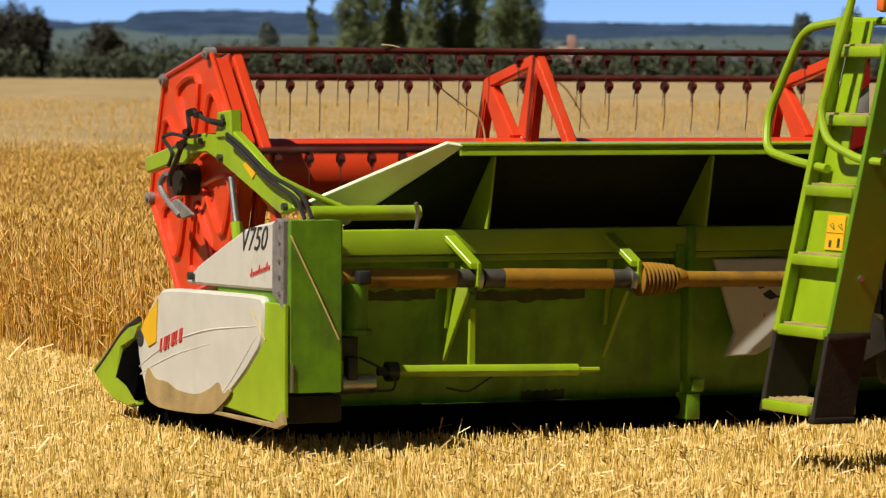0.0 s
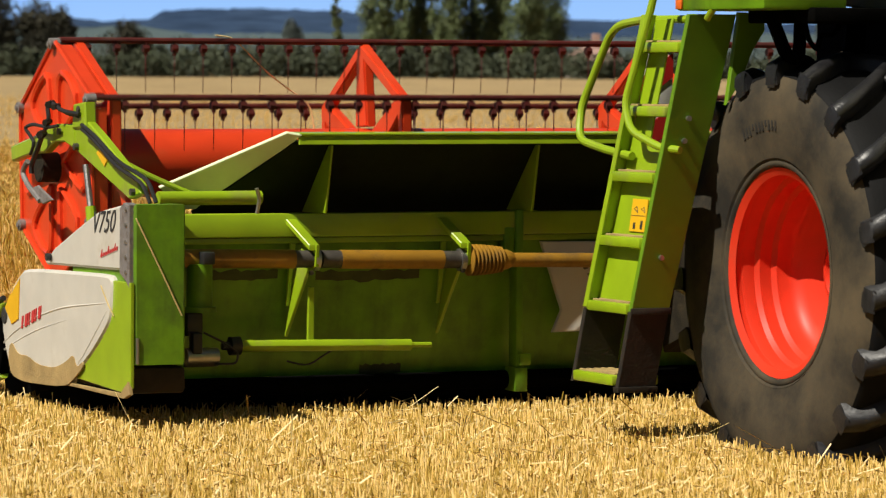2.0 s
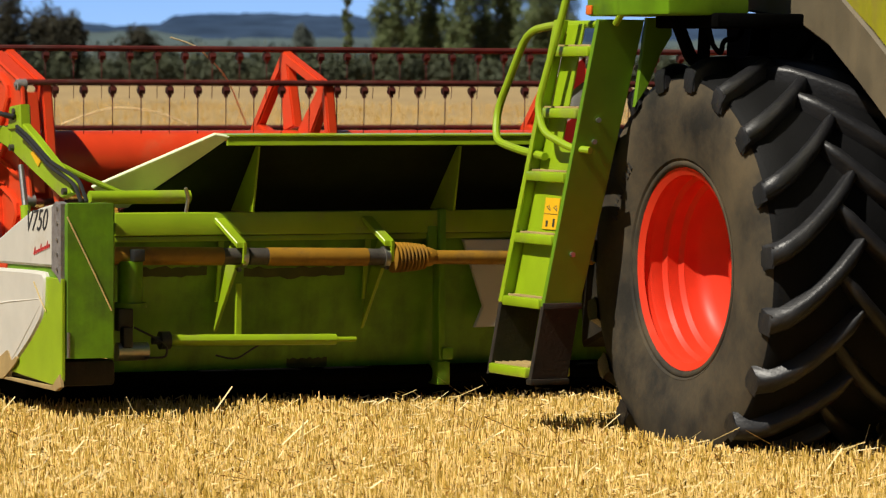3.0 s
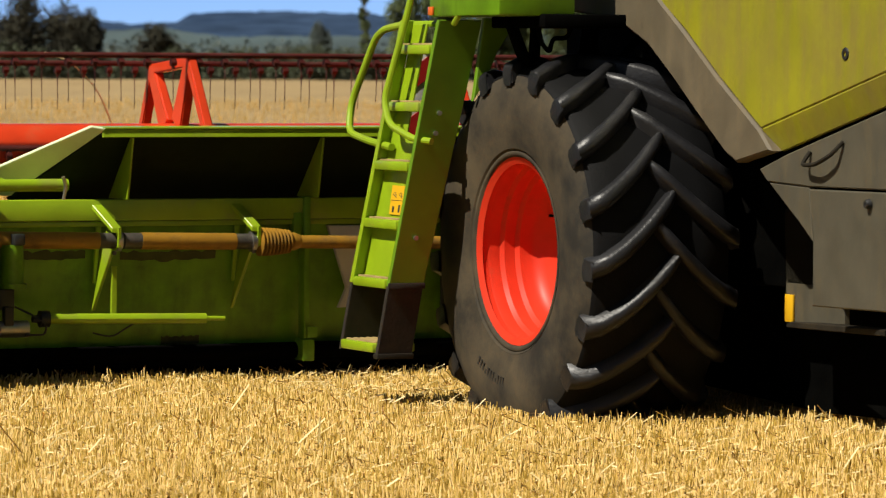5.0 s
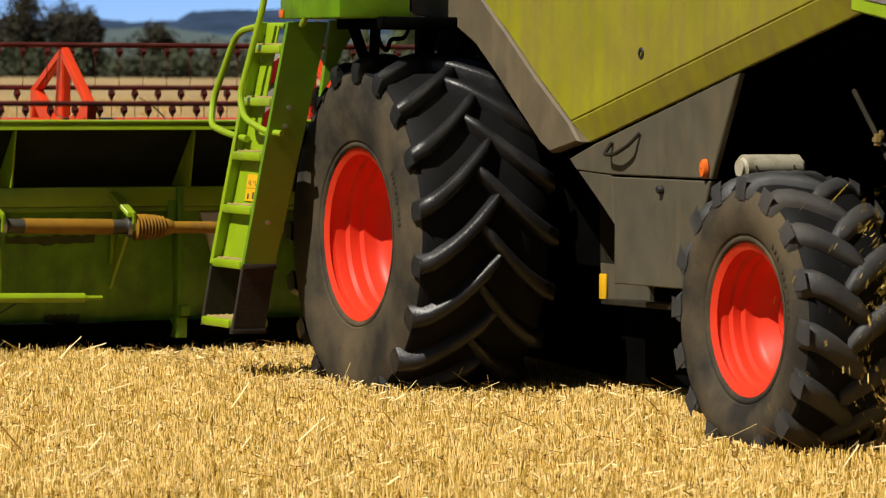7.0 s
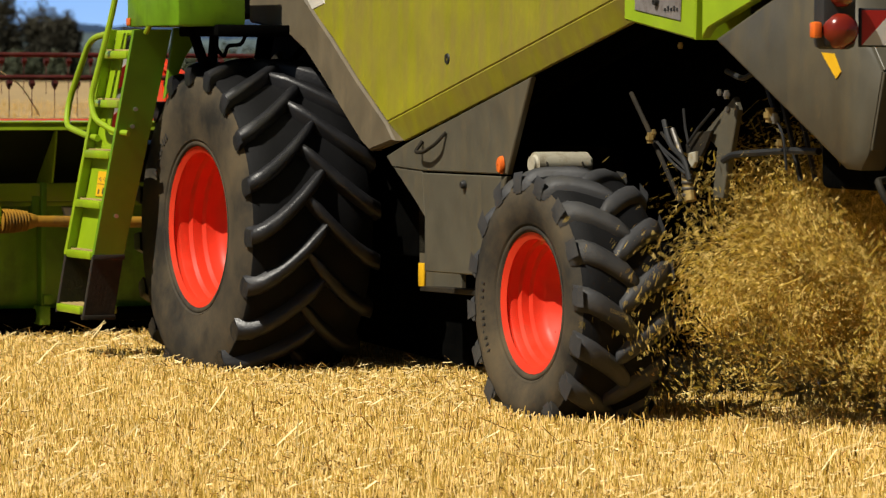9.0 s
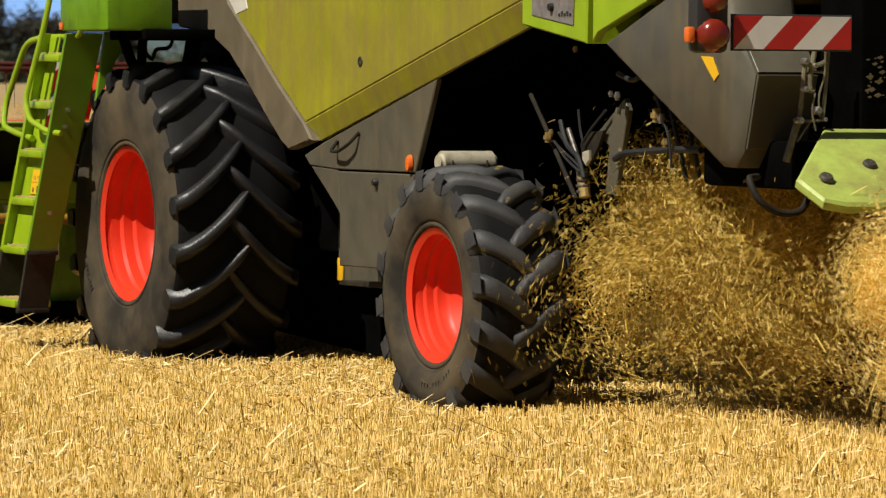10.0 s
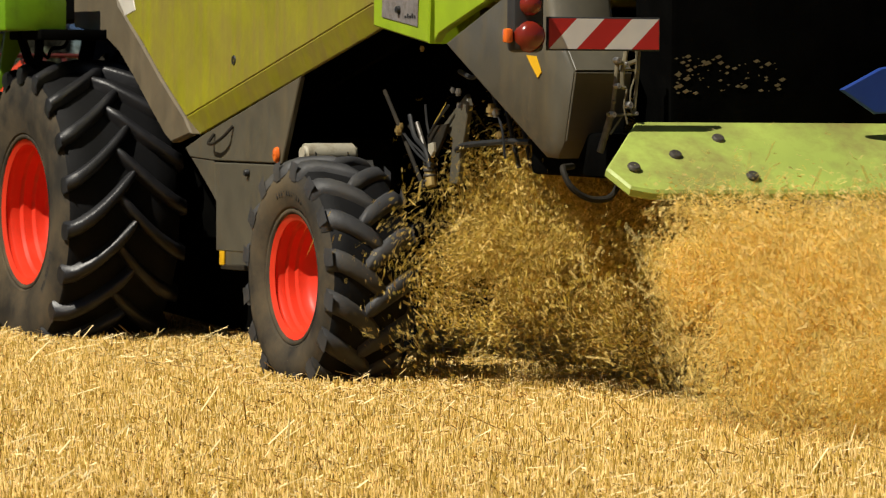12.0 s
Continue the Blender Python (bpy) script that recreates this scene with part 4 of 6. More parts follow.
    for y, z, a, mt in ((-4.30, 1.475, 0.020, "brass"), (-4.335, 1.50, 0.013, "brass"), (-4.99, 1.70, 0.012, "steel"), (-5.06, 1.69, 0.016, "steel"), (-5.065, 1.62, 0.011, "steel"), (-5.47, 1.60, 0.026, "brass"), (-5.52, 1.585, 0.018, "steel"), (-4.60, 1.92, 0.012, "brass"), (-5.56, 1.47, 0.016, "brass")):
        bm = B()
        tube(bm, [(-0.86, y, z - a * 1.3), (-0.86, y, z + a * 1.3)], a * 0.8, 6, 0)
        tube(bm, [(-0.86, y, z - a * 0.5), (-0.86, y, z + a * 0.5)], a * 1.15, 6, 0)
        part("hose_fitting", bm, mt, T, "small metal hose fitting")
    for pts in ([(-0.84, -4.30, 1.47), (-0.85, -4.42, 1.42), (-0.85, -4.58, 1.36), (-0.85, -4.70, 1.30)], [(-0.84, -4.33, 1.46), (-0.86, -4.50, 1.37), (-0.86, -4.66, 1.31)], [(-0.83, -4.58, 1.62), (-0.83, -4.60, 1.52), (-0.83, -4.64, 1.44)],
                [(-0.85, -5.52, 1.58), (-0.86, -5.60, 1.50), (-0.85, -5.61, 1.35)], [(-0.85, -4.66, 1.45), (-0.85, -4.75, 1.52), (-0.84, -4.90, 1.62)]):
        bm = B()
        tube(bm, pts, 0.007, 6)
        part("thin_line", bm, "rubber", T, "thin black hydraulic line")
    bm = B()
    plate(bm, yz(-0.83, [(-4.60, 1.45), (-4.72, 1.51), (-4.86, 1.52), (-4.80, 1.44), (-4.70, 1.34), (-4.62, 1.38)]), (0.02, 0, 0), 0.003)
    part("axle_gusset", bm, "dark", T, "dark grimy steel gusset")
    # linkage of the tailgate
    bm = B()
    tube(bm, [(-0.975, -6.93, 1.41), (-0.918, -6.94, 1.60)], 0.018, 10, 0)
    gate = part("tailgate_cylinder", bm, "link", T, "dusty khaki gas spring of the tailgate")
    for pts, r in (([(-0.918, -6.94, 1.57), (-0.905, -6.95, 1.72), (-0.893, -6.95, 1.86)], 0.011), ([(-0.868, -6.96, 1.735), (-0.872, -6.96, 1.80), (-0.850, -6.96, 1.90), (-0.845, -6.96, 2.0)], 0.012), ([(-0.805, -6.96, 1.595), (-0.790, -6.96, 1.75), (-0.777, -6.96, 1.95)], 0.009),
                   ([(-0.825, -6.97, 1.61), (-0.835, -6.97, 1.70), (-0.800, -6.97, 1.80), (-0.800, -6.97, 1.95)], 0.005), ([(-0.845, -6.97, 1.55), (-0.870, -6.97, 1.64), (-0.850, -6.97, 1.72)], 0.005),
                   ([(-0.893, -6.96, 1.850), (-0.84, -6.965, 1.842), (-0.790, -6.96, 1.860)], 0.012), ([(-0.88, -6.96, 1.815), (-0.79, -6.965, 1.812)], 0.006), ([(-0.905, -6.96, 1.735), (-0.855, -6.965, 1.725)], 0.010),
                   ([(-0.955, -6.96, 1.598), (-0.88, -6.965, 1.592), (-0.80, -6.96, 1.598)], 0.008), ([(-0.91, -6.96, 1.66), (-0.925, -6.96, 1.655)], 0.010), ([(-0.93, -6.95, 1.50), (-0.86, -6.96, 1.60)], 0.006)):
        bm = B()
        tube(bm, pts, r, 7)
        part("linkage_bar", bm, "link", gate)
    for x, z, a in ((-0.90, 1.86, 0.018), (-0.90, 1.735, 0.015), (-0.925, 1.595, 0.017), (-0.835, 1.64, 0.020), (-0.80, 1.60, 0.012), (-0.855, 1.84, 0.014)):
        bm = B()
        lathe(bm, [(0.003, -6.985), (a * 0.7, -6.985), (a, -6.975), (a, -6.945)], 10, "y")
        bmesh.ops.translate(bm, verts=bm.verts, vec=(x, 0, z))
        part("pivot", bm, "steel", gate)
    # chopper hood: green sloping deflector
    bm = B()
    n = 10
    outline = [(-1.12, -7.28, 1.345), (-1.06, -7.42, 1.255), (-0.95, -7.44, 1.235), (1.10, -7.44, 1.215), (1.15, -7.25, 1.33), (0.95, -6.95, 1.555), (-0.79, -6.95, 1.565)]
    plate(bm, outline, (0, 0.02, -0.05), 0.012)
    chop = part("chopper_deflector", bm, "deflector", T, "lime-green straw deflector smeared with dust and chaff", 30)
    for x, y, z in ((-0.98, -7.30, 1.345), (-0.70, -7.20, 1.40), (-0.40, -7.08, 1.475), (-0.36, -7.36, 1.30)):
        bm = B()
        lathe(bm, [(0.003, 0.014), (0.026, 0.012), (0.032, 0.004), (0.034, -0.004)], 18, "z")
        bmesh.ops.transform(bm, matrix=pose(x, y, z + 0.004, 34, 0, 0), verts=bm.verts)
        part("deflector_bolt", bm, "collar", chop)
    bm = B()
    tube(bm, [(-1.16, -7.0, 1.345), (-1.32, -7.2, 1.345), (-1.30, -7.25, 1.25), (-1.20, -7.25, 1.19), (-1.08, -7.25, 1.19), (-1.0, -7.2, 1.28), (-0.9, -7.1, 1.33)], 0.016, 8)
    part("bent_guard_bar", bm, "dark", chop, "dark bent guard bar")
    bm = B()
    box(bm, -0.9, 0.9, -7.0, -6.0, 1.28, 1.50, 0.03)
    part("chopper_housing", bm, "black", T, "dark chopper housing")
    bm = B()
    plate(bm, [(0.27, -7.12, 1.72), (0.50, -7.12, 1.83), (0.9, -7.12, 1.90), (0.9, -7.12, 1.62), (0.47, -7.12, 1.60)], (0, 0.03, 0), 0.008)
    part("blue_tarp", bm, "blue", T, "corner of a blue tarpaulin")
    # ---- ladder
    def lad(z):
        f = (2.0 - z) / 1.58
        return -1.74 - 0.205 * f, 0.40 + 0.25 * f
    bm = B()
    (xa, ya), (xb, yb) = lad(0.70), lad(2.02)
    plate(bm, [(xa, ya, 0.70), (xa + 0.19, ya, 0.70), (xb + 0.235, yb, 2.02), (xb, yb, 2.02)], (0, 0.03, 0), 0.004)
    ladder = part("ladder", bm, "olive", T, "lime-green boarding ladder in front of the drive wheel")
    bm = B()
    plate(bm, [(xa - 0.015, ya + 0.43, 0.70), (xa + 0.050, ya + 0.43, 0.70), (xb + 0.060, yb + 0.43, 2.02), (xb - 0.005, yb + 0.43, 2.02)], (0, 0.02, 0), 0.003)
    fs = part("front_stringer", bm, "green", ladder)
    bm = B()
    plate(bm, [(xa - 0.018, ya + 0.412, 0.70), (xa - 0.018, ya + 0.45, 0.70), (xb - 0.008, yb + 0.45, 2.02), (xb - 0.008, yb + 0.412, 2.02)], (0.012, 0, 0), 0.003)
    part("flange", bm, "green", fs)
    bm = B()
    (xm, ym) = lad(1.45)
    plate(bm, [(xa + 0.045, ya + 0.03, 0.70), (xa + 0.045, ya + 0.43, 0.70), (xb + 0.055, yb + 0.43, 2.0), (xb + 0.055, yb + 0.26, 2.0), (xm + 0.05, ym + 0.24, 1.45), (xm + 0.05, ym + 0.03, 1.40)], (0.01, 0, 0), 0.002)
    part("back_plate", bm, "green", ladder, "sunlit green back plate of the ladder")
    (xc, yc) = lad(0.40)
    bm = B()
    plate(bm, [(xc, yc, 0.36), (xc + 0.19, yc, 0.36), (xa + 0.19, ya, 0.70), (xa, ya, 0.70)], (0, 0.03, 0), 0.004)
    part("swing_step_frame", bm, "rust", ladder, "dark rusty lower step frame")
    bm = B()
    plate(bm, [(xc - 0.01, yc + 0.43, 0.36), (xc + 0.20, yc + 0.43, 0.36), (xa + 0.20, ya + 0.43, 0.695), (xa - 0.01, ya + 0.43, 0.695)], (0, 0.03, 0), 0.004)
    part("swing_step_frame", bm, "rust", ladder, "dark rusty lower step frame")
    bm = B()
    box(bm, xc - 0.005, xc + 0.195, yc - 0.012, yc + 0.04, 0.335, 0.362, 0.004)
    part("foot_bar", bm, "dark", ladder)
    bm = B()
    box(bm, xa - 0.005, xa + 0.195, ya - 0.012, ya, 0.685, 0.715, 0.003)
    part("pivot_bar", bm, "rust", ladder)
    for k, z in enumerate((0.40, 0.72, 1.015, 1.305, 1.60, 1.885)):
        x, y = lad(z)
        bm = B()
        dep = 0.20 if k else 0.24
        box(bm, x - 0.015, x + dep - 0.02, y + 0.03, y + 0.43, z - 0.035, z + 0.012, 0.01)
        st_ = part("step", bm, "green", ladder, "green steel step with a worn tread")
        bm = B()
        for q in range(5):
            box(bm, x + 0.01 + q * (dep - 0.06) / 5, x + 0.022 + q * (dep - 0.06) / 5, y + 0.05, y + 0.41, z + 0.010, z + 0.020, 0.002)
        part("tread_grip", bm, "tan", st_, "", 0)["kind"] = "stuff"
    for z in (1.60, 1.50, 0.98):
        x, y = lad(z)
        bm = B()
        tube(bm, [(x + 0.09, y - 0.008, z - 0.04), (x + 0.09, y + 0.01, z - 0.04)], 0.012, 8, 0)
        part("bolt_head", bm, "steel", ladder)
    x, y = lad(1.125)
    def on(a, z):
        return (lad(z)[0] + 0.045 + 0.01 * (z - 0.7) / 1.3 - 0.004, y + a, z)
    bm = B()
    plate(bm, [on(0.12, 1.05), on(0.27, 1.05), on(0.27, 1.195), on(0.12, 1.195)], (0.004, 0, 0), 0)
    st = part("warning_sticker", bm, "yellow", ladder, "yellow pictogram sticker")
    bm = B()
    for a, b, c, d in ((0.145, 0.165, 1.062, 1.10), (0.215, 0.235, 1.062, 1.09), (0.125, 0.265, 1.120, 1.122)):
        plate(bm, [Vector(on(p, q)) - Vector((0.0015, 0, 0)) for p, q in ((a, c), (b, c), (b, d), (a, d))], (0.001, 0, 0), 0)
    for a in (0.16, 0.23):
        tube(bm, [on(a - 0.026, 1.135), on(a, 1.178), on(a + 0.026, 1.135), on(a - 0.026, 1.135)], 0.002, 4, 0)
    part("pictogram", bm, "ink", st, "", 0)
    # red and white board behind the ladder
    bm = B()
    box(bm, -1.67, -1.53, 0.95, 0.962, 1.40, 1.86, 0.002)
    rb = part("side_warning_board", bm, "sign_white", T, "red and white warning board behind the ladder")
    for z in (1.40, 1.64):
        bm = B()
        plate(bm, [(-1.67, 0.946, z), (-1.53, 0.946, z + 0.10), (-1.53, 0.946, z + 0.21), (-1.67, 0.946, z + 0.11)], (0, 0.004, 0), 0)
        part("stripe", bm, "sign_red", rb, "", 0)
    # handrails
    bm = B()
    tube(bm, [(-1.60, 0.62, 2.00), (-1.66, 1.00, 2.00), (-1.70, 1.22, 1.97), (-1.76, 1.42, 1.60), (-1.80, 1.36, 1.45), (-1.80, 1.10, 1.41), (-1.80, 0.82, 1.385)], 0.019, 10, 5)
    part("hand_rail", bm, "green", ladder, "bent green tube hand rail")
    bm = B()
    tube(bm, [(-1.70, 0.62, 2.60), (-1.76, 0.66, 2.15), (-1.86, 0.78, 1.62), (-1.86, 0.72, 1.50), (-1.80, 0.55, 1.43), (-1.75, 0.45, 1.42)], 0.018, 10, 5)
    tube(bm, [(-1.66, 0.10, 2.6), (-1.70, 0.16, 2.1), (-1.70, 0.30, 2.0)], 0.016, 10, 4)
    part("hand_rail", bm, "green", ladder, "bent green tube hand rail")
    # platform
    bm = B()
    box(bm, -1.72, -1.31, -0.25, 0.56, 2.035, 2.5, 0.015)
    plat = part("platform", bm, "green_dirty", T, "green operator's platform box with dirt splashes")
    bm = B()
    box(bm, -1.732, -1.72, 0.49, 0.545, 2.042, 2.085, 0.004)
    part("marker_lamp", bm, "orange", plat, "small orange marker lens")
    bm = B()
    box(bm, -1.50, -0.95, -0.3, 0.3, 1.98, 2.045, 0.01)
    tube(bm, [(-1.45, -0.1, 2.03), (-1.44, -0.15, 1.90), (-1.40, -0.15, 1.86), (-1.36, -0.1, 1.93), (-1.25, -0.05, 1.93), (-1.2, 0.0, 2.02)], 0.012, 6)
    tube(bm, [(-1.50, 0.1, 2.03), (-1.47, 0.0, 1.84), (-1.42, -0.02, 1.82), (-1.40, 0, 2.0)], 0.03, 8)
    tube(bm, [(-0.95, 0.3, 2.03), (-1.02, 0.2, 1.86)], 0.05, 8, 0)
    tube(bm, [(-0.75, 0.0, 2.03), (-0.90, 0.1, 1.82)], 0.02, 8, 0)
    part("platform_bracket", bm, "black", T, "dark brackets and cables under the platform")
    bm = B()
    plate(bm, [(-1.55, 0.395, 1.62), (-1.49, 0.395, 2.03), (-1.36, 0.395, 2.03), (-1.36, 0.395, 1.95), (-1.42, 0.395, 1.86), (-1.48, 0.395, 1.72)], (0, 0.03, 0), 0.004)
    part("ladder_bracket", bm, "olive", T)
    # feeder house between body and header
    bm = B()
    plate(bm, yz(-0.65, [(0.9, 0.95), (2.75, 0.35), (2.75, 1.15), (0.9, 1.9)]), (1.3, 0, 0), 0.02)
    part("feeder_house", bm, "dark", T, "dark feeder house")
    wf = wheel(T, "front_wheel", (-1.142, 0.02, 0.893), 0.456, 0.960, 0.40, 19, -0.42, 0.29)
    wr = wheel(T, "rear_wheel", (-1.163, -4.042, 0.67), 0.341, 0.66, 0.26, 16, 0.30, 0.20, "tyre_dusty")
    wheels = [(wf, (-1.142, 0.02, 0.893), 0.90, 0), (wr, (-1.163, -4.042, 0.67), 0.655, 0)]
    for src, pl, rad in ((wf, (1.142, 0.02, 0.893), 0.90), (wr, (1.163, -4.042, 0.67), 0.655)):
        c = copy_thing(src, pose(*pl, 0, 0, 180))
        wheels.append((c, pl, rad, 180))
    return T, wheels


# ---------------------------------------------------------------- the header
REEL_C, REEL_R, REEL_0, REEL_W = (3.85, 1.288), 0.615, 48.0, -190.46


def header():
    T = new("grain_header")
    tagged(T, "lime-green wide grain header with a red reel and white end guards", "grain header")
    L, Rr = -3.45, 3.45
    bm = B()
    plate(bm, [(x, y, z) for x, y, z in ((-3.20, 2.90, 0.235), (Rr, 2.90, 0.235), (Rr, 2.8, 0.965), (-3.20, 2.8, 0.965))], (0, 0.03, 0), 0.004)
    wall = part("rear_wall", bm, "green_dirty", T, "green sheet-metal rear wall, grimy below")
    bm = B()
    box(bm, -3.22, Rr, 2.735, 2.84, 0.955, 1.070, 0.008)
    part("beam", bm, "green", T, "green box beam along the rear wall")
    bm = B()
    box(bm, -3.22, Rr, 2.75, 2.80, 0.925, 0.953, 0.004)
    part("beam_lip", bm, "green", T)
    bm = B()
    tube(bm, [(-3.35, 2.80, 0.235), (Rr, 2.80, 0.235)], 0.045, 12, 0)
    box(bm, -3.35, Rr, 2.82, 4.3, 0.16, 0.20, 0.01)
    part("floor_tube", bm, "black", T, "black floor tube under the rear wall")
    # added plate: fills in the dark shade between header and stubble
    bm = B()
    box(bm, -3.40, Rr, 2.92, 2.95, 0.03, 0.27, 0.01)
    part("header_shade_plate", bm, "black", T, "added black plate standing for shade under the rear wall")
    bm = B()
    box(bm, -3.20, -1.46, 2.872, 2.898, 0.262, 0.274, 0.003)
    part("bottom_lip", bm, "green_dirty", T)
    for x0, x1, zc in ((-3.08, -2.70, 0.775), (-2.50, -1.95, 0.765), (-2.24, -2.02, 0.30)):
        # dark grease and dirt flung off the shaft, with a ragged outline
        bm = B()
        n = 14
        top = [(x0 + (x1 - x0) * i / n, zc + 0.020 + 0.022 * noise.noise(Vector((i * 0.9, x0, 0)))) for i in range(n + 1)]
        bot = [(x0 + (x1 - x0) * i / n, zc - 0.022 - 0.030 * abs(noise.noise(Vector((i * 0.7, x0, 4)))) * math.sin(math.pi * i / n)) for i in range(n + 1)]
        plate(bm, [(a, 2.9 - (b - 0.235) * 0.137 - 0.004, b) for a, b in top + bot[::-1]], (0, 0.003, 0), 0)
        part("grime_patch", bm, "grime", wall, "dark greasy dirt on the wall", 0)
    # overhanging upper wall; its shade is put into the near-black green
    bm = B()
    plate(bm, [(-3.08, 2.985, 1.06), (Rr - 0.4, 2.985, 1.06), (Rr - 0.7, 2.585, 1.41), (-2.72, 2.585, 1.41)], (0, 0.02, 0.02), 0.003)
    part("upper_wall", bm, "shade_green", T, "overhanging upper wall, its shade put into a near-black green")
    bm = B()
    plate(bm, [(x, y, z) for x, y, z in ((-2.70, 2.55, 1.405), (Rr - 0.7, 2.55, 1.405), (Rr - 0.7, 2.56, 1.448), (-2.70, 2.56, 1.448))], (0, 0.015, 0), 0.003)
    plate(bm, [(-2.70, 2.55, 1.448), (Rr - 0.7, 2.55, 1.448), (Rr - 0.7, 2.72, 1.452), (-2.70, 2.72, 1.452)], (0, 0, 0.012), 0.003)
    part("top_flange", bm, "green", T, "folded green top flange")
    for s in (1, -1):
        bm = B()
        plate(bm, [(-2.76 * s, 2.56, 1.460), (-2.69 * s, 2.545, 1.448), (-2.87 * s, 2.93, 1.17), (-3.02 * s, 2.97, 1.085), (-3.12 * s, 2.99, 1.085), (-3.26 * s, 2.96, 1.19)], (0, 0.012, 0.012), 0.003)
        part("wing_plate", bm, "pale_green", T, "green wing plate, sun glare put into its pale colour")
    for x in (-2.53, -1.43, 1.43, 2.53):
        bm = B()
        plate(bm, [(x, 2.64, 1.072), (x, 2.93, 1.072), (x, 2.60, 1.40), (x, 2.565, 1.40)], (0.012, 0, 0), 0.002)
        part("gusset", bm, "green", T)
    # end boxes
    for s in (1, -1):
        bm = B()
        plate(bm, yz(-3.705 * s, [(2.09, 0.405), (2.95, 0.405), (2.95, 0.965), (2.57, 1.06), (2.35, 1.115), (2.22, 1.142), (2.09, 1.142)]), (0.25 * s, 0, 0), 0.01)
        eb = part("end_box", bm, "green_dirty", T, "green end box of the header")
        bm = B()
        box(bm, *sorted((-3.71 * s, -3.44 * s)), 2.12, 2.9, 0.27, 0.393, 0.02)
        part("box_foot", bm, "rust", eb, "rusty lower skirt of the end box")
        for z in (1.13, 0.98, 0.75, 0.50, 0.42):
            bm = B()
            tube(bm, [(-3.485 * s, 2.092, z), (-3.485 * s, 2.11, z)], 0.011, 8, 0)
            part("box_bolt", bm, "steel", eb)
        bm = B()
        tube(bm, [(-3.69 * s, 2.09, 0.41), (-3.69 * s, 2.09, 0.53)], 0.008, 8, 0)
        part("hinge_pin", bm, "steel", eb)
        # lower green sheet
        bm = B()
        plate(bm, yz(-3.725 * s, [(2.09, 0.30), (2.17, 0.27), (2.95, 0.30), (3.05, 0.34), (2.50, 0.60), (2.40, 0.785), (2.09, 0.785)]), (0.02 * s, 0, 0), 0.004)
        part("end_sheet", bm, "green", T, "bright green end sheet with worn lower edge")
        bm = B()
        plate(bm, yz(-3.735 * s, [(2.075, 0.272), (2.15, 0.248), (3.05, 0.255), (3.05, 0.268), (2.20, 0.270), (2.10, 0.33)]), (0.02 * s, 0, 0), 0.002)
        part("mud_edge", bm, "tan", T, "dried mud along the lower edge")
        # lower white guard, with moulded swoosh
        bm = B()
        plate(bm, yz(-3.735 * s, eased([(2.350, 0.812), (3.570, 0.785), (3.690, 0.73), (3.860, 0.60), (3.930, 0.50), (3.840, 0.33), (3.730, 0.225), (2.960, 0.245), (2.830, 0.30), (2.530, 0.46), (2.330, 0.60), (2.310, 0.78)])), (0.05 * s, 0, 0), 0.014)
        g = part("lower_guard", bm, "white", T, "off-white moulded end guard with a muddy lower edge", 40)
        bm = B()
        tube(bm, [(-3.731 * s, 3.90, 0.395), (-3.733 * s, 3.70, 0.47), (-3.733 * s, 3.40, 0.555), (-3.733 * s, 3.0, 0.625), (-3.731 * s, 2.40, 0.675)], 0.006, 6)
        tube(bm, [(-3.731 * s, 3.88, 0.365), (-3.733 * s, 3.65, 0.43), (-3.733 * s, 3.35, 0.50), (-3.731 * s, 2.95, 0.565)], 0.005, 6)
        tube(bm, [(-3.731 * s, 2.38, 0.64), (-3.733 * s, 2.52, 0.54), (-3.733 * s, 2.72, 0.40), (-3.731 * s, 2.87, 0.32)], 0.005, 6)
        part("moulded_rib", bm, "white", g)
        bm = B()
        low = [(3.810, 0.33), (3.730, 0.222), (2.950, 0.242), (2.810, 0.30), (2.690, 0.36)]
        up_ = [(2.710, 0.385), (2.790, 0.345), (2.840, 0.41), (2.930, 0.37), (3.110, 0.325), (3.360, 0.325), (3.510, 0.36), (3.660, 0.355), (3.760, 0.42)]
        plate(bm, yz(-3.740 * s, eased(low + up_, 0.22)), (0.01 * s, 0, 0), 0.001)
        part("mud_stain", bm, "tan", g, "ochre dried mud on the guard", 0)
        bm = B()
        plate(bm, yz(-3.741 * s, [(3.630, 0.73), (3.810, 0.615), (3.850, 0.575), (3.750, 0.50), (3.650, 0.53)]), (0.01 * s, 0, 0), 0.001)
        part("reflector", bm, "yellow", g, "yellow reflector patch")
        # dark disc set on the guard for the shade of a hole
        bm = B()
        lathe(bm, [(0.003, -3.742 * s), (0.036, -3.742 * s), (0.042, -3.738 * s), (0.044, -3.730 * s)], 20)
        bmesh.ops.translate(bm, verts=bm.verts, vec=(0, 3.868, 0.535))
        bmesh.ops.recalc_face_normals(bm, faces=bm.faces)
        part("hole_shade_disc", bm, "ink", g, "dark disc standing for the shade of a round opening")
        # maker's mark drawn as plain red bars
        for k in range(6):
            bm = B()
            y = 3.60 - k * 0.05
            z = 0.485 + k * 0.012
            plate(bm, yz(-3.741 * s, [(y, z), (y - 0.036, z + 0.010), (y - 0.046, z + 0.070), (y - 0.010, z + 0.060)] if k % 2 else [(y, z), (y - 0.018, z + 0.005), (y - 0.028, z + 0.066), (y - 0.010, z + 0.060)]), (0.006 * s, 0, 0), 0)
            part("mark_bar", bm, "ink_red", g, "red bar of the maker's mark", 0)
        # upper white guard
        bm = B()
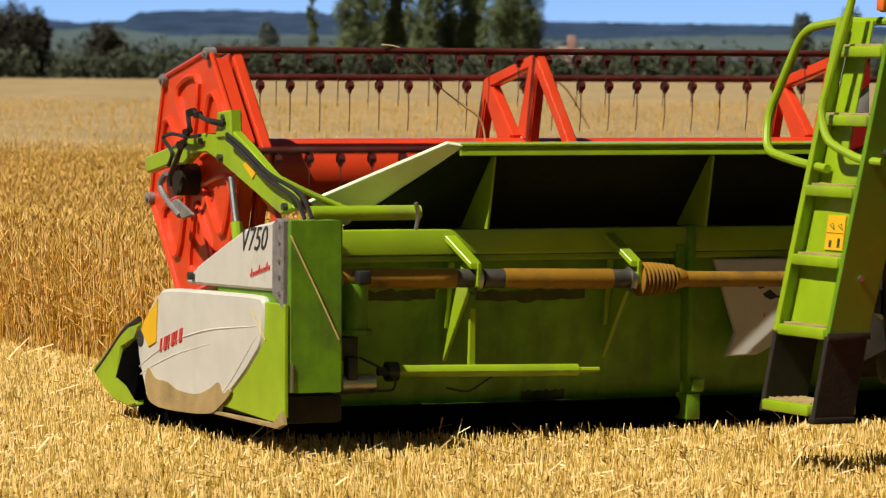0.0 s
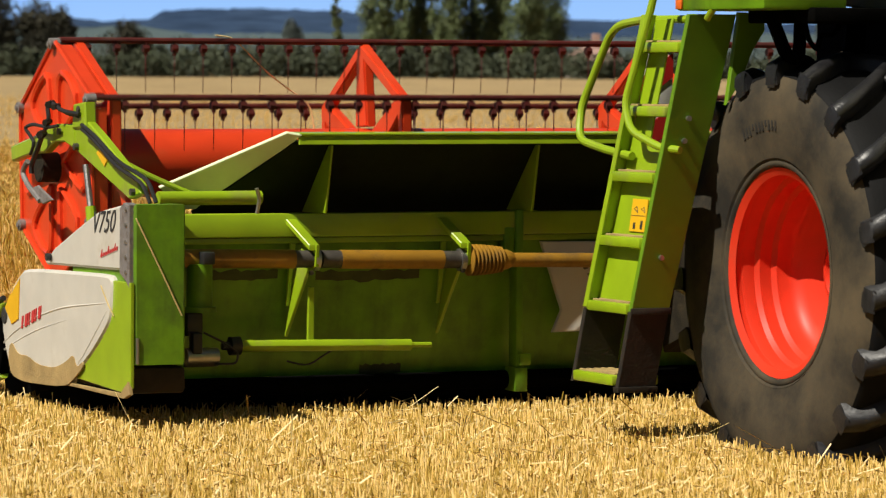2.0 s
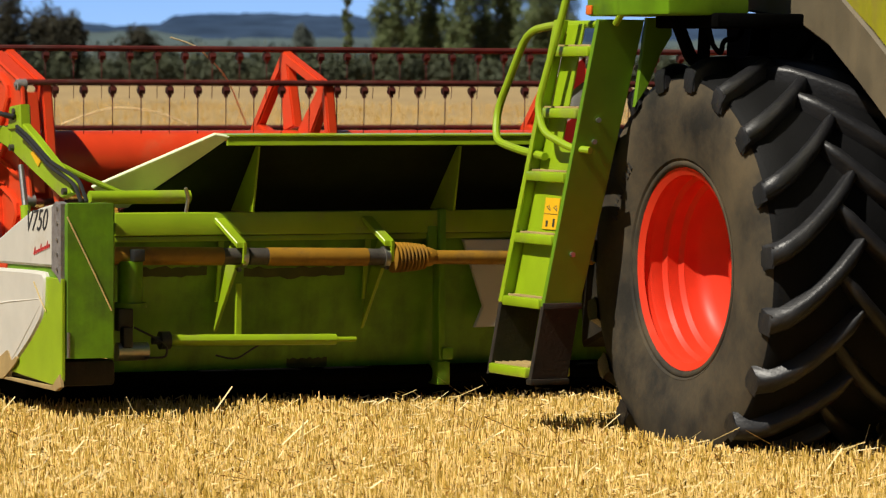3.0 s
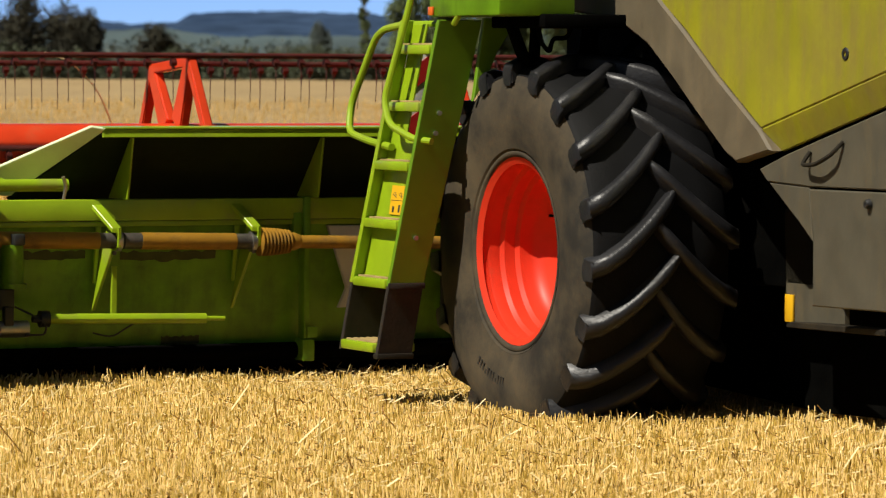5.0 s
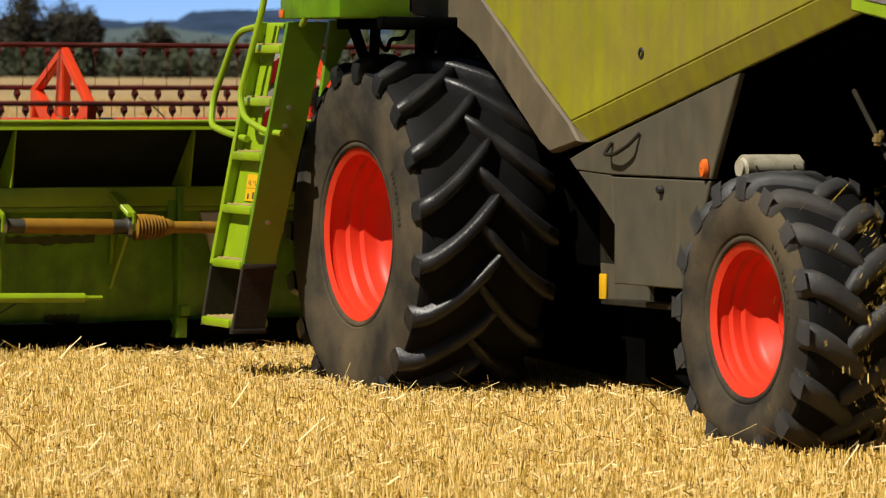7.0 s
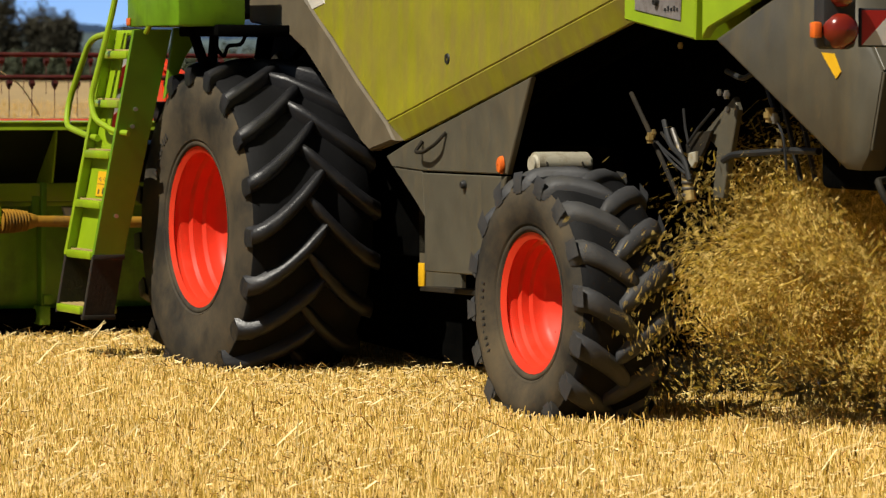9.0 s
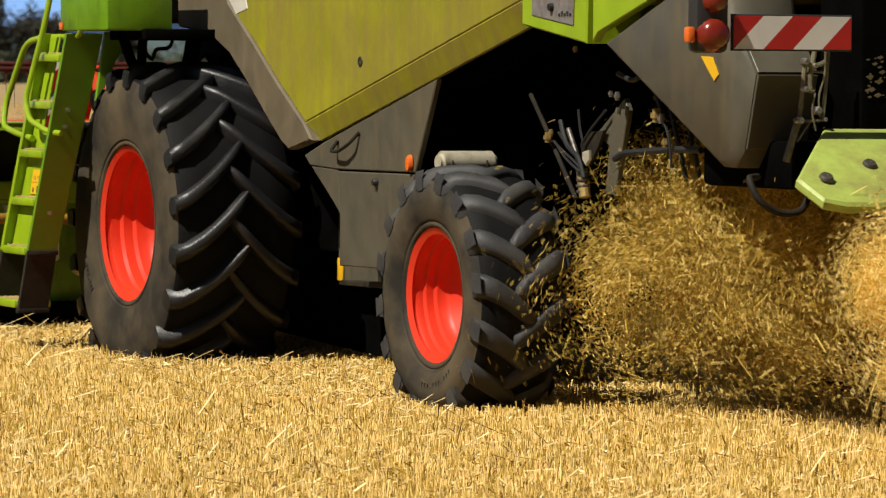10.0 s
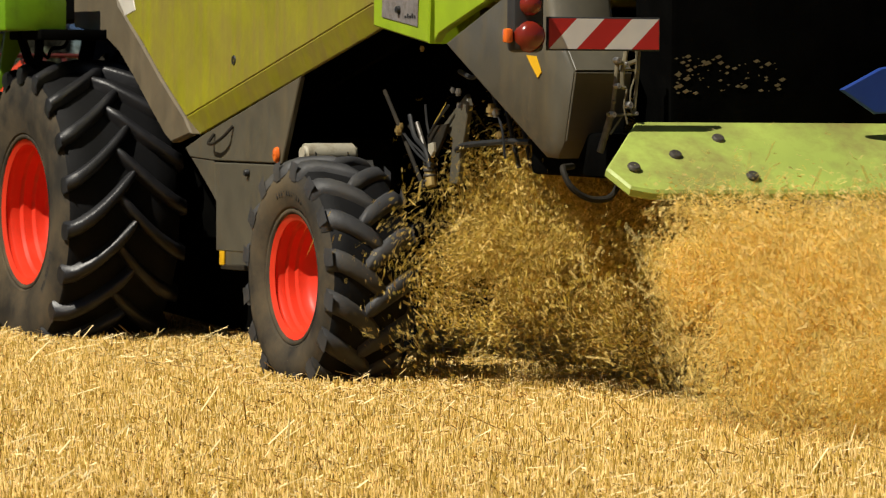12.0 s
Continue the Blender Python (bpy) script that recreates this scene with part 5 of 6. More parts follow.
        plate(bm, yz(-3.722 * s, [(2.190, 0.835), (3.290, 0.815), (3.310, 0.835), (3.170, 0.90), (2.800, 1.02), (2.570, 1.09), (2.400, 1.115), (2.190, 1.142)]), (0.06 * s, 0, 0), 0.012)
        ug = part("upper_guard", bm, "white", T, "off-white upper end guard with model figures", 40)
        bm = B()
        plate(bm, yz(-3.728 * s, [(2.105, 0.76), (2.15, 0.79), (2.23, 0.82), (2.23, 1.125), (2.18, 1.15), (2.105, 1.14)]), (0.05 * s, 0, 0), 0.004)
        part("edge_strip", bm, "zinc", ug, "scratched dull metal edge strip")
        for z in (0.83, 0.90, 0.97, 1.05, 1.12):
            bm = B()
            tube(bm, [(-3.735 * s, 2.14, z), (-3.722 * s, 2.14, z)], 0.010, 8, 0)
            part("rivet", bm, "steel", ug)
        bm = B()
        tube(bm, [(-3.728 * s, 3.20, 0.855), (-3.75 * s, 3.20, 0.855)], 0.018, 12, 0)
        part("plug", bm, "ink", ug)
        if s == 1:
            m = Matrix(((0, 0, -1, -3.724), (-1, -0.38, 0, 2.625), (0.06, 1, 0, 0.992), (0, 0, 0, 1)))
            words("model_figure", "V750", m, 0.150, "ink", ug)
            bm = B()
            for k in range(8):
                y = 2.50 - k * 0.03
                z = 0.885 + k * 0.006
                plate(bm, yz(-3.7265, [(y, z), (y - 0.022, z), (y - 0.026, z + 0.018 + 0.02 * (k % 3 == 0)), (y - 0.014, z + 0.018)]), (0.004, 0, 0), 0)
            part("small_print_bars", bm, "ink_red", ug, "small red bars of print", 0)
        # crop divider nose
        bm = B()
        plate(bm, yz(-3.74 * s, [(3.870, 0.60), (4.020, 0.585), (4.270, 0.48), (4.550, 0.345), (4.370, 0.26), (4.250, 0.22), (4.020, 0.20), (3.920, 0.22), (3.990, 0.35), (4.190, 0.33), (4.130, 0.47), (3.950, 0.52)]), (0.045 * s, 0, 0), 0.010)
        dn = part("divider_nose", bm, "green", T, "worn green crop divider nose")
        bm = B()
        tube(bm, [(-3.73 * s, 4.500, 0.335), (-3.73 * s, 4.320, 0.43), (-3.73 * s, 4.100, 0.56), (-3.73 * s, 3.900, 0.62)], 0.014, 8)
        tube(bm, [(-3.73 * s, 4.320, 0.26), (-3.73 * s, 4.200, 0.36), (-3.73 * s, 4.180, 0.46)], 0.010, 8)
        part("divider_rail", bm, "rubber", dn, "black rail on the divider")
        # black plate in place of the shade inside the open divider
        bm = B()
        plate(bm, yz(-3.745 * s, [(3.90, 0.53), (4.10, 0.455), (4.19, 0.33), (4.05, 0.30), (3.93, 0.24), (3.88, 0.35)]), (0.055 * s, 0, 0), 0.004)
        part("nose_shade_plate", bm, "black", dn, "black plate standing for shade in the divider's hollow")
        bm = B()
        box(bm, *sorted((-3.6 * s, -3.2 * s)), 3.0, 4.3, 0.10, 0.24, 0.03)
        part("skid", bm, "black", T, "dark skid shoe under the header end")
        # inner side wall
        bm = B()
        plate(bm, yz(-3.45 * s, [(2.9, 0.25), (4.2, 0.25), (3.6, 0.80), (2.95, 1.08)]), (0.02 * s, 0, 0), 0.004)
        part("inner_side_wall", bm, "green_dirty", T)
    # loose straw caught on the end box
    bm = B()
    tube(bm, [(-3.70, 2.085, 1.08), (-3.56, 2.08, 0.80), (-3.475, 2.085, 0.63)], 0.004, 5)
    tube(bm, [(-3.74, 2.45, 0.755), (-3.74, 2.36, 0.68), (-3.73, 2.30, 0.62)], 0.003, 5)
    part("caught_straw", bm, "straw", T, "pale straw caught on the end box")
    # cylinder pot, junctions and cables at the end of the wall
    bm = B()
    tube(bm, [(-3.19, 2.60, 0.84), (-3.19, 2.60, 0.635)], 0.062, 18, 0)
    tube(bm, [(-3.19, 2.60, 0.637), (-3.19, 2.60, 0.612)], 0.08, 18, 0)
    part("drive_pot", bm, "green_dirty", T, "green drive housing")
    for b_ in ((-3.27, -3.19, 2.55, 2.65, 0.50, 0.61), (-3.26, -3.21, 2.50, 2.56, 0.42, 0.52), (-3.20, -3.14, 2.52, 2.6, 0.84, 0.90)):
        bm = B()
        box(bm, *b_, 0.008)
        part("cable_junction", bm, "rubber", T, "black cable coupling")
    for pts, r in (([(-3.20, 2.52, 0.52), (-3.10, 2.50, 0.47), (-3.03, 2.5, 0.42), (-3.04, 2.5, 0.37), (-3.15, 2.5, 0.37)], 0.006), ([(-3.45, 2.30, 1.02), (-3.40, 2.4, 0.95), (-3.36, 2.5, 0.88)], 0.012)):
        bm = B()
        tube(bm, pts, r, 6)
        part("cable", bm, "rubber", T, "thin black cable")
    bm = B()
    tube(bm, [(-3.28, 2.55, 0.40), (-3.12, 2.55, 0.40)], 0.045, 14, 0)
    part("motor_can", bm, "steel", T, "dull metal motor can")
    # drive shaft with guards
    Y, Z = 2.62, 0.865
    def sz(x):
        return Z - 0.018 * (x + 3.2)
    def run(x0, x1, r, n=18):
        bm = B()
        tube(bm, [(x0, Y, sz(x0)), (x1, Y, sz(x1))], r, n, 0)
        return bm
    for x0, x1 in ((-3.40, -2.70), (-2.46, -1.92)):
        part("shaft_guard", run(x0, x1, 0.046), "shaft", T, "ochre plastic shaft guard")
    for x0, x1, r in ((-2.70, -2.60, 0.042), (-2.56, -2.46, 0.043), (-1.92, -1.83, 0.043)):
        part("shaft_collar", run(x0, x1, r), "collar", T, "scuffed metal shaft collar")
    for x in (-2.60, -1.83):
        part("shaft_ring", run(x, x + 0.025, 0.056), "steel", T, "bare steel bearing ring")
    part("drive_shaft", run(-1.60, -0.55, 0.036), "shaft", T, "ochre drive shaft to the feeder house")
    bm = B()
    n = 9
    prof = [(0.04, -1.79)]
    for k in range(n):
        x = -1.785 + k * 0.021
        g = 0.078 - 0.018 * (k / n) ** 2
        prof += [(g - 0.016, x), (g, x + 0.007), (g, x + 0.012), (g - 0.016, x + 0.02)]
    prof += [(0.05, -1.575), (0.036, -1.54)]
    lathe(bm, prof, 28)
    bmesh.ops.translate(bm, verts=bm.verts, vec=(0, Y, sz(-1.7)))
    part("bellows", bm, "shaft", T, "ribbed ochre rubber bellows", 60)
    for x in (-2.66, -1.86, 1.86, 2.66):
        bm = B()
        plate(bm, [(x - 0.035, 2.732, 1.045), (x + 0.02, 2.732, 1.045), (x + 0.075, 2.57, 0.925), (x + 0.02, 2.57, 0.925)], (0, 0.0, -0.030), 0.004)
        plate(bm, [(x + 0.052, 2.56, 0.925), (x + 0.052, 2.735, 0.925), (x + 0.040, 2.79, 0.80), (x + 0.005, 2.82, 0.52), (x - 0.010, 2.81, 0.47), (x + 0.030, 2.74, 0.66), (x + 0.052, 2.68, 0.79), (x + 0.052, 2.57, 0.82)], (0.020, 0, 0), 0.003)
        plate(bm, [(x + 0.0, 2.76, 0.925), (x + 0.03, 2.76, 0.925), (x + 0.012, 2.80, 0.62), (x - 0.004, 2.80, 0.62)], (0, 0.016, 0), 0.003)
        sb = part("shaft_bracket", bm, "green", T, "green steel bracket holding the shaft")
        bm = B()
        tube(bm, [(x + 0.040, 2.60, 0.79), (x + 0.040, 2.585, 0.79)], 0.012, 8, 0)
        part("bolt_head", bm, "collar", sb)
    # lower rod
    bm = B()
    tube(bm, [(-2.985, 2.60, 0.447), (-2.095, 2.60, 0.432)], 0.028, 12, 0)
    tube(bm, [(-2.095, 2.60, 0.432), (-1.985, 2.60, 0.430)], 0.013, 8, 0)
    part("adjusting_rod", bm, "green", T, "green adjusting rod")
    bm = B()
    tube(bm, [(-3.035, 2.60, 0.447), (-2.985, 2.60, 0.447)], 0.045, 14, 0)
    tube(bm, [(-3.075, 2.60, 0.448), (-2.985, 2.60, 0.447)], 0.020, 8, 0)
    part("rod_boot", bm, "rubber", T)
    bm = B()
    tube(bm, [(-2.70, 2.70, 0.36), (-2.60, 2.68, 0.335), (-2.5, 2.7, 0.39), (-2.42, 2.7, 0.43)], 0.005, 5)
    part("cable", bm, "rubber", T, "thin black cable")
    bm = B()
    plate(bm, [(-2.628, 2.60, 0.72), (-2.600, 2.60, 0.72), (-2.600, 2.60, 0.425), (-2.634, 2.60, 0.425)], (0, 0.02, 0), 0.003)
    part("rod_hanger", bm, "green", T)
    # hinge column and recessed middle
    bm = B()
    box(bm, -1.475, -1.435, 2.71, 2.80, 0.20, 1.078, 0.01)
    hc = part("hinge_column", bm, "green_dirty", T, "green hinge column with lugs")
    for b_ in ((-1.53, -1.477, 2.73, 2.80, 0.84, 0.99), (-1.49, -1.42, 2.69, 2.81, 0.18, 0.30), (-1.47, -1.41, 2.67, 2.70, 0.31, 0.37)):
        bm = B()
        box(bm, *b_, 0.006)
        part("lug", bm, "green_dirty", hc)
    bm = B()
    plate(bm, [(-1.31, 2.775, 0.917), (-0.95, 2.69, 0.917), (-0.95, 2.69, 0.56), (-1.11, 2.72, 0.47), (-1.255, 2.75, 0.465), (-1.21, 2.74, 0.575)], (0, 0.03, 0), 0.005)
    wp = part("white_cover", bm, "white", T, "white cover plate with scuffs")
    bm = B()
    for x, z, w in ((-1.16, 0.76, 0.03), (-1.10, 0.79, 0.025), (-1.05, 0.75, 0.04), (-1.0, 0.74, 0.02)):
        plate(bm, [(p, 2.79 - (p + 1.30) * 0.286 - 0.012, q) for p, q in ((x - w, z), (x, z + w * 0.6), (x + w, z - w * 0.3), (x, z - w * 0.6))], (0, 0.006, 0), 0)
    part("scuff", bm, "ink", wp, "", 0)
    bm = B()
    for k in range(6):
        box(bm, -1.18 + k * 0.02, -1.166 + k * 0.02, 2.742 - k * 0.0057, 2.765 - k * 0.0057, 0.645, 0.665, 0)
    part("mark_bar", bm, "ink_red", wp, "", 0)
    # reel lift tube and arm
    bm = B()
    tube(bm, [(-3.42, 2.55, 1.155), (-2.90, 2.55, 1.155)], 0.034, 14, 0)
    part("lift_tube", bm, "green", T, "green cross tube")
    bm = B()
    tube(bm, [(-2.94, 2.50, 1.20), (-2.92, 2.51, 1.15), (-2.93, 2.52, 1.08)], 0.010, 6)
    part("clip", bm, "steel", T)
    bm = B()
    tube(bm, [(-3.60, 2.75, 1.36), (-3.40, 2.68, 1.25), (-3.22, 2.62, 1.17)], 0.014, 8)
    part("stay_rod", bm, "green", T)
    for s in (1, -1):
        XA = -3.585 * s
        bm = B()
        plate(bm, yz(XA, [(2.345, 1.185), (2.50, 1.155), (3.19, 1.352), (3.28, 1.375), (3.26, 1.485), (3.07, 1.507), (2.905, 1.447), (2.365, 1.228)]), (0.045 * s, 0, 0), 0.006)
        arm = part("reel_arm", bm, "green", T, "green reel arm with hydraulic hoses")
        bm = B()
        plate(bm, yz(XA - 0.012 * s, [(3.267, 1.470), (3.246, 1.590), (3.085, 1.603), (3.070, 1.480)]), (0.06 * s, 0, 0), 0.008)
        part("arm_tower", bm, "green", arm)
        bm = B()
        plate(bm, yz(XA - 0.006 * s, [(3.245, 1.496), (3.521, 1.491), (3.70, 1.452), (4.212, 1.367), (4.196, 1.290), (3.910, 1.334), (3.70, 1.345), (3.557, 1.400), (3.40, 1.405), (3.244, 1.371)]), (0.05 * s, 0, 0), 0.008)
        part("arm_bracket", bm, "green", arm)
        for y, z in ((3.16, 1.565), (3.21, 1.385), (2.42, 1.19), (3.45, 1.455)):
            bm = B()
            tube(bm, [(XA - 0.022 * s, y, z), (XA, y, z)], 0.017, 8, 0)
            part("arm_bolt", bm, "collar", arm)
        for r, off in ((0.010, ((-0.035, 3.054, 1.494), (-0.035, 2.879, 1.447), (-0.035, 2.536, 1.325), (-0.03, 2.30, 1.281), (-0.02, 2.18, 1.25), (0, 2.13, 1.150))),
                       (0.010, ((-0.035, 3.054, 1.474), (-0.035, 2.857, 1.418), (-0.035, 2.583, 1.310), (-0.03, 2.34, 1.259), (-0.02, 2.25, 1.23), (0, 2.21, 1.145))),
                       (0.009, ((-0.045, 3.787, 1.337), (-0.045, 3.727, 1.391), (-0.045, 3.788, 1.429), (-0.045, 3.880, 1.467), (-0.045, 3.750, 1.487), (-0.045, 3.526, 1.473), (-0.035, 3.401, 1.483))),
                       (0.011, ((-0.045, 3.563, 1.462), (-0.045, 3.504, 1.512), (-0.045, 3.542, 1.594), (-0.045, 3.439, 1.590), (-0.045, 3.314, 1.556), (-0.02, 3.128, 1.543))),
                       (0.009, ((-0.035, 3.569, 1.590), (-0.035, 3.407, 1.575), (-0.035, 3.283, 1.546), (-0.02, 3.154, 1.533))),
                       (0.013, ((-0.045, 3.600, 1.440), (-0.045, 3.660, 1.380), (-0.045, 3.720, 1.330), (-0.045, 3.772, 1.280), (-0.045, 3.771, 1.241)))):
            bm = B()
            tube(bm, [(XA + a * s, b, c) for a, b, c in off], r, 7)
            part("hose", bm, "rubber", arm, "black hydraulic hose")
        for y, z, a in ((3.47, 1.588, 0.022), (3.39, 1.577, 0.018), (3.52, 1.50, 0.020), (3.60, 1.44, 0.024)):
            bm = B()
            tube(bm, [(XA - 0.07 * s, y - a, z - a * 0.2), (XA - 0.03 * s, y + a, z + a * 0.2)], a * 0.8, 6, 0)
            part("hose_coupling", bm, "dark", arm)
        bm = B()
        tube(bm, [(XA - 0.055 * s, 3.798, 1.301), (XA - 0.055 * s, 3.889, 1.246), (XA - 0.055 * s, 3.797, 1.183), (XA - 0.055 * s, 3.608, 1.111)], 0.014, 8)
        part("sensor_tube", bm, "zinc", arm, "grey metal sensor tube")
        bm = B()
        plate(bm, yz(XA - 0.055 * s, [(3.744, 1.171), (3.653, 1.187), (3.430, 1.122), (3.578, 1.096)]), (0.015 * s, 0, 0), 0.004)
        part("sensor_bracket", bm, "zinc", arm, "grey metal sensor bracket")
        bm = B()
        tube(bm, [(XA + 0.02 * s, 3.850, 1.27), (XA + 0.25 * s, 3.850, 1.27)], 0.075, 20, 0)
        part("reel_motor", bm, "dark", arm, "dark hydraulic motor on the reel axle")
        bm = B()
        tube(bm, [(XA + 0.01 * s, 3.123, 1.300), (XA + 0.01 * s, 3.050, 1.080)], 0.016, 10, 0)
        part("lift_cylinder_rod", bm, "steel", arm, "bright lift cylinder rod")
        bm = B()
        tube(bm, [(XA + 0.01 * s, 3.055, 1.10), (XA + 0.01 * s, 3.00, 0.88)], 0.026, 12, 0)
        part("lift_cylinder", bm, "green", arm)
        bm = B()
        plate(bm, yz(XA - 0.006 * s, [(2.933, 1.363), (2.878, 1.385), (2.774, 1.335), (2.822, 1.300)]), (0.006 * s, 0, 0), 0)
        part("warning_sticker", bm, "yellow", arm, "yellow warning sticker")
        bm = B()
        plate(bm, yz(XA + 0.06 * s, [(3.173, 1.334), (3.100, 1.352), (2.739, 1.215), (2.65, 1.05), (2.72, 1.05), (2.794, 1.174)]), (0.03 * s, 0, 0), 0.004)
        part("red_link", bm, "red", arm, "orange-red link plate")
    # the auger in the trough
    bm = B()
    tube(bm, [(-3.4, 3.35, 0.62), (3.4, 3.35, 0.62)], 0.20, 20, 0)
    prev = None
    for k in range(241):
        x = -3.4 + 6.8 * k / 240
        a = k * 0.36 * (1 if x < 0 else -1)
        r0 = Vector((x, 3.35 + 0.2 * math.cos(a), 0.62 + 0.2 * math.sin(a)))
        r1 = Vector((x, 3.35 + 0.32 * math.cos(a), 0.62 + 0.32 * math.sin(a)))
        cur = (bm.verts.new(r0), bm.verts.new(r1))
        if prev:
            bm.faces.new((prev[0], prev[1], cur[1], cur[0]))
        prev = cur
    part("auger", bm, "dark_red", T, "red feed auger in the trough")
    # reel: tube, end plates and spiders turn together
    bm = B()
    tube(bm, [(-3.32, 0, 0), (3.32, 0, 0)], 0.172, 28, 0)
    reel = part("reel", bm, "red", T, "orange-red reel tube", 40)

    def hexa(r, x, off=0.0):
        return [(x, math.cos(off + k * math.tau / 6) * r, math.sin(off + k * math.tau / 6) * r) for k in range(6)]
    for s in (1, -1):
        bm = B()
        X0 = -3.47 * s
        hx = hexa(REEL_R, X0)
        plate(bm, hx, (0.02 * s, 0, 0), 0.006)
        d = part("end_disc", bm, "red", reel, "orange-red pressed steel end disc")
        bm = B()
        for k in range(6):
            a, b = Vector(hx[k]), Vector(hx[(k + 1) % 6])
            c = Vector((X0, 0, 0))
            o = Vector((-0.008 * s, 0, 0))
            p0, p1 = c.lerp(a, 0.87) + o, c.lerp(b, 0.87) + o
            q0, q1 = c.lerp(a, 0.24) + o, c.lerp(b, 0.24) + o
            ia, ib = p0.lerp(p1, 0.14), p0.lerp(p1, 0.86)
            tube(bm, [q0.lerp(q1, 0.5), ia, ib, q0.lerp(q1, 0.5)], 0.016, 6, 3)
            tube(bm, [Vector(hx[k]) + o * 0.5, Vector(hx[(k + 1) % 6]) + o * 0.5], 0.012, 6, 0)
        part("pressed_rib", bm, "red", d)
        for k in range(6):
            bm = B()
            p = Vector(hx[k]) * 0.97
            lathe(bm, [(0.003, X0 - 0.040 * s), (0.014, X0 - 0.039 * s), (0.015, X0 - 0.030 * s), (0.029, X0 - 0.029 * s), (0.031, X0 + 0.02 * s)], 14)
            bmesh.ops.translate(bm, verts=bm.verts, vec=(0, p.y, p.z))
            bmesh.ops.recalc_face_normals(bm, faces=bm.faces)
            part("roller", bm, "zinc", d, "dull steel bearing roller")
        for k in (0, 1, 2, 3, 4, 5):
            bm = B()
            a_, b_ = Vector(hx[k]).lerp(Vector(hx[(k + 1) % 6]), 0.08), Vector(hx[k]).lerp(Vector(hx[(k + 1) % 6]), 0.92)
            o_ = Vector((0.075 * s, 0, 0))
            plate(bm, [a_, b_, b_ + o_, a_ + o_], tuple(Vector((0, -(a_.y + b_.y), -(a_.z + b_.z))).normalized() * 0.012), 0.002)
            part("rim_strip", bm, "red", d)
    for x in (-3.37, -1.82, -0.20, 1.42, 3.04):
        # six spokes and a hexagonal rim cut from one folded plate
        bm = B()
        R, hub, half_w = REEL_R - 0.005, 0.18, 0.050
        lay = []
        for xx in (x, x + 0.055):
            O_, A_, B_, C_, D_ = [], [], [], [], []
            for k in range(6):
                n0 = Vector((0, math.cos(k * math.tau / 6), math.sin(k * math.tau / 6)))
                n1 = Vector((0, math.cos((k + 1) * math.tau / 6), math.sin((k + 1) * math.tau / 6)))
                t0, t1 = Vector((0, -n0.z, n0.y)), Vector((0, -n1.z, n1.y))
                c = Vector((xx, 0, 0))
                O_.append(bm.verts.new(c + n0 * R))
                A_.append(bm.verts.new(c + n0 * (R - 0.095) + t0 * half_w))
                B_.append(bm.verts.new(c + n1 * (R - 0.095) - t1 * half_w))
                C_.append(bm.verts.new(c + n0 * hub + t0 * half_w * 1.5))
                D_.append(bm.verts.new(c + n1 * hub - t1 * half_w * 1.5))
            lay.append((O_, A_, B_, C_, D_))
        for (O_, A_, B_, C_, D_), flip in zip(lay, (1, -1)):
            for k in range(6):
                f1 = [O_[k], O_[(k + 1) % 6], B_[k], A_[k]]
                f2 = [B_[k - 1], O_[k], A_[k], C_[k], D_[k - 1]]
                bm.faces.new(f1[::flip])
                bm.faces.new(f2[::flip])
        (O0, A0, B0, C0, D0), (O1, A1, B1, C1, D1) = lay
        for k in range(6):
            j = (k + 1) % 6
            for p, q, p1, q1 in ((O0[k], O0[j], O1[k], O1[j]), (A0[k], B0[k], A1[k], B1[k]), (A0[k], C0[k], A1[k], C1[k]), (B0[k], D0[k], B1[k], D1[k]), (C0[k], D0[k - 1], C1[k], D1[k - 1])):
                bm.faces.new((p, q, q1, p1))
        bmesh.ops.recalc_face_normals(bm, faces=bm.faces)
        bmesh.ops.bevel(bm, geom=[e for e in bm.edges if abs(e.verts[0].co.x - e.verts[1].co.x) < 1e-5 and e.calc_face_angle(0) > 0.5], offset=0.008, segments=2, affect="EDGES")
        part("spider", bm, "red", reel, "orange-red six-armed reel spider")
    bars = []
    bm = B()
    tube(bm, [(-3.45, 0, 0), (3.45, 0, 0)], 0.0165, 10, 0)
    k = 0
    x = -3.30
    while x < 3.35:
        tube(bm, [(x - 0.016, 0, -0.038), (x + 0.016, 0, -0.038)], 0.021, 8, 0)
        box(bm, x - 0.007, x + 0.007, -0.014, 0.014, -0.075, 0.0, 0.003)
        tube(bm, [(x, 0.0, -0.07), (x - 0.004, -0.01, -0.13), (x + 0.004, 0.01, -0.19), (x + 0.022, 0.06, -0.26)], 0.0032, 5, 2, r_end=0.0020)
        x += 0.155
    b0 = part("tine_bar", bm, "tine", T, "dark tine bar with hanging spring tines")
    b0.data.materials.clear()
    b0.data.materials.append(M["dark_red"])
    bars.append(b0)
    for k in range(5):
        c = b0.copy()
        scene.collection.objects.link(c)
        c.parent = T
        bars.append(c)
    for b, pts in ((bars[1], [(-2.62, -0.02, 0.03), (-2.52, 0.0, 0.02), (-2.30, 0.02, -0.18), (-2.08, 0.03, -0.32), (-2.06, 0.03, -0.45)]), (bars[3], [(-2.9, 0, 0.02), (-2.6, 0.02, 0.12), (-2.3, 0.02, 0.08), (-2.05, 0.0, -0.05)]),
                   (bars[4], [(-2.45, 0, 0.06), (-2.30, 0.02, 0.02), (-2.12, 0.03, -0.14), (-2.0, 0.05, -0.40)]), (bars[0], [(-1.5, 0, 0.04), (-1.35, 0.02, -0.05), (-1.22, 0.03, -0.25)])):
        bm = B()
        tube(bm, pts, 0.0042, 5, 3)
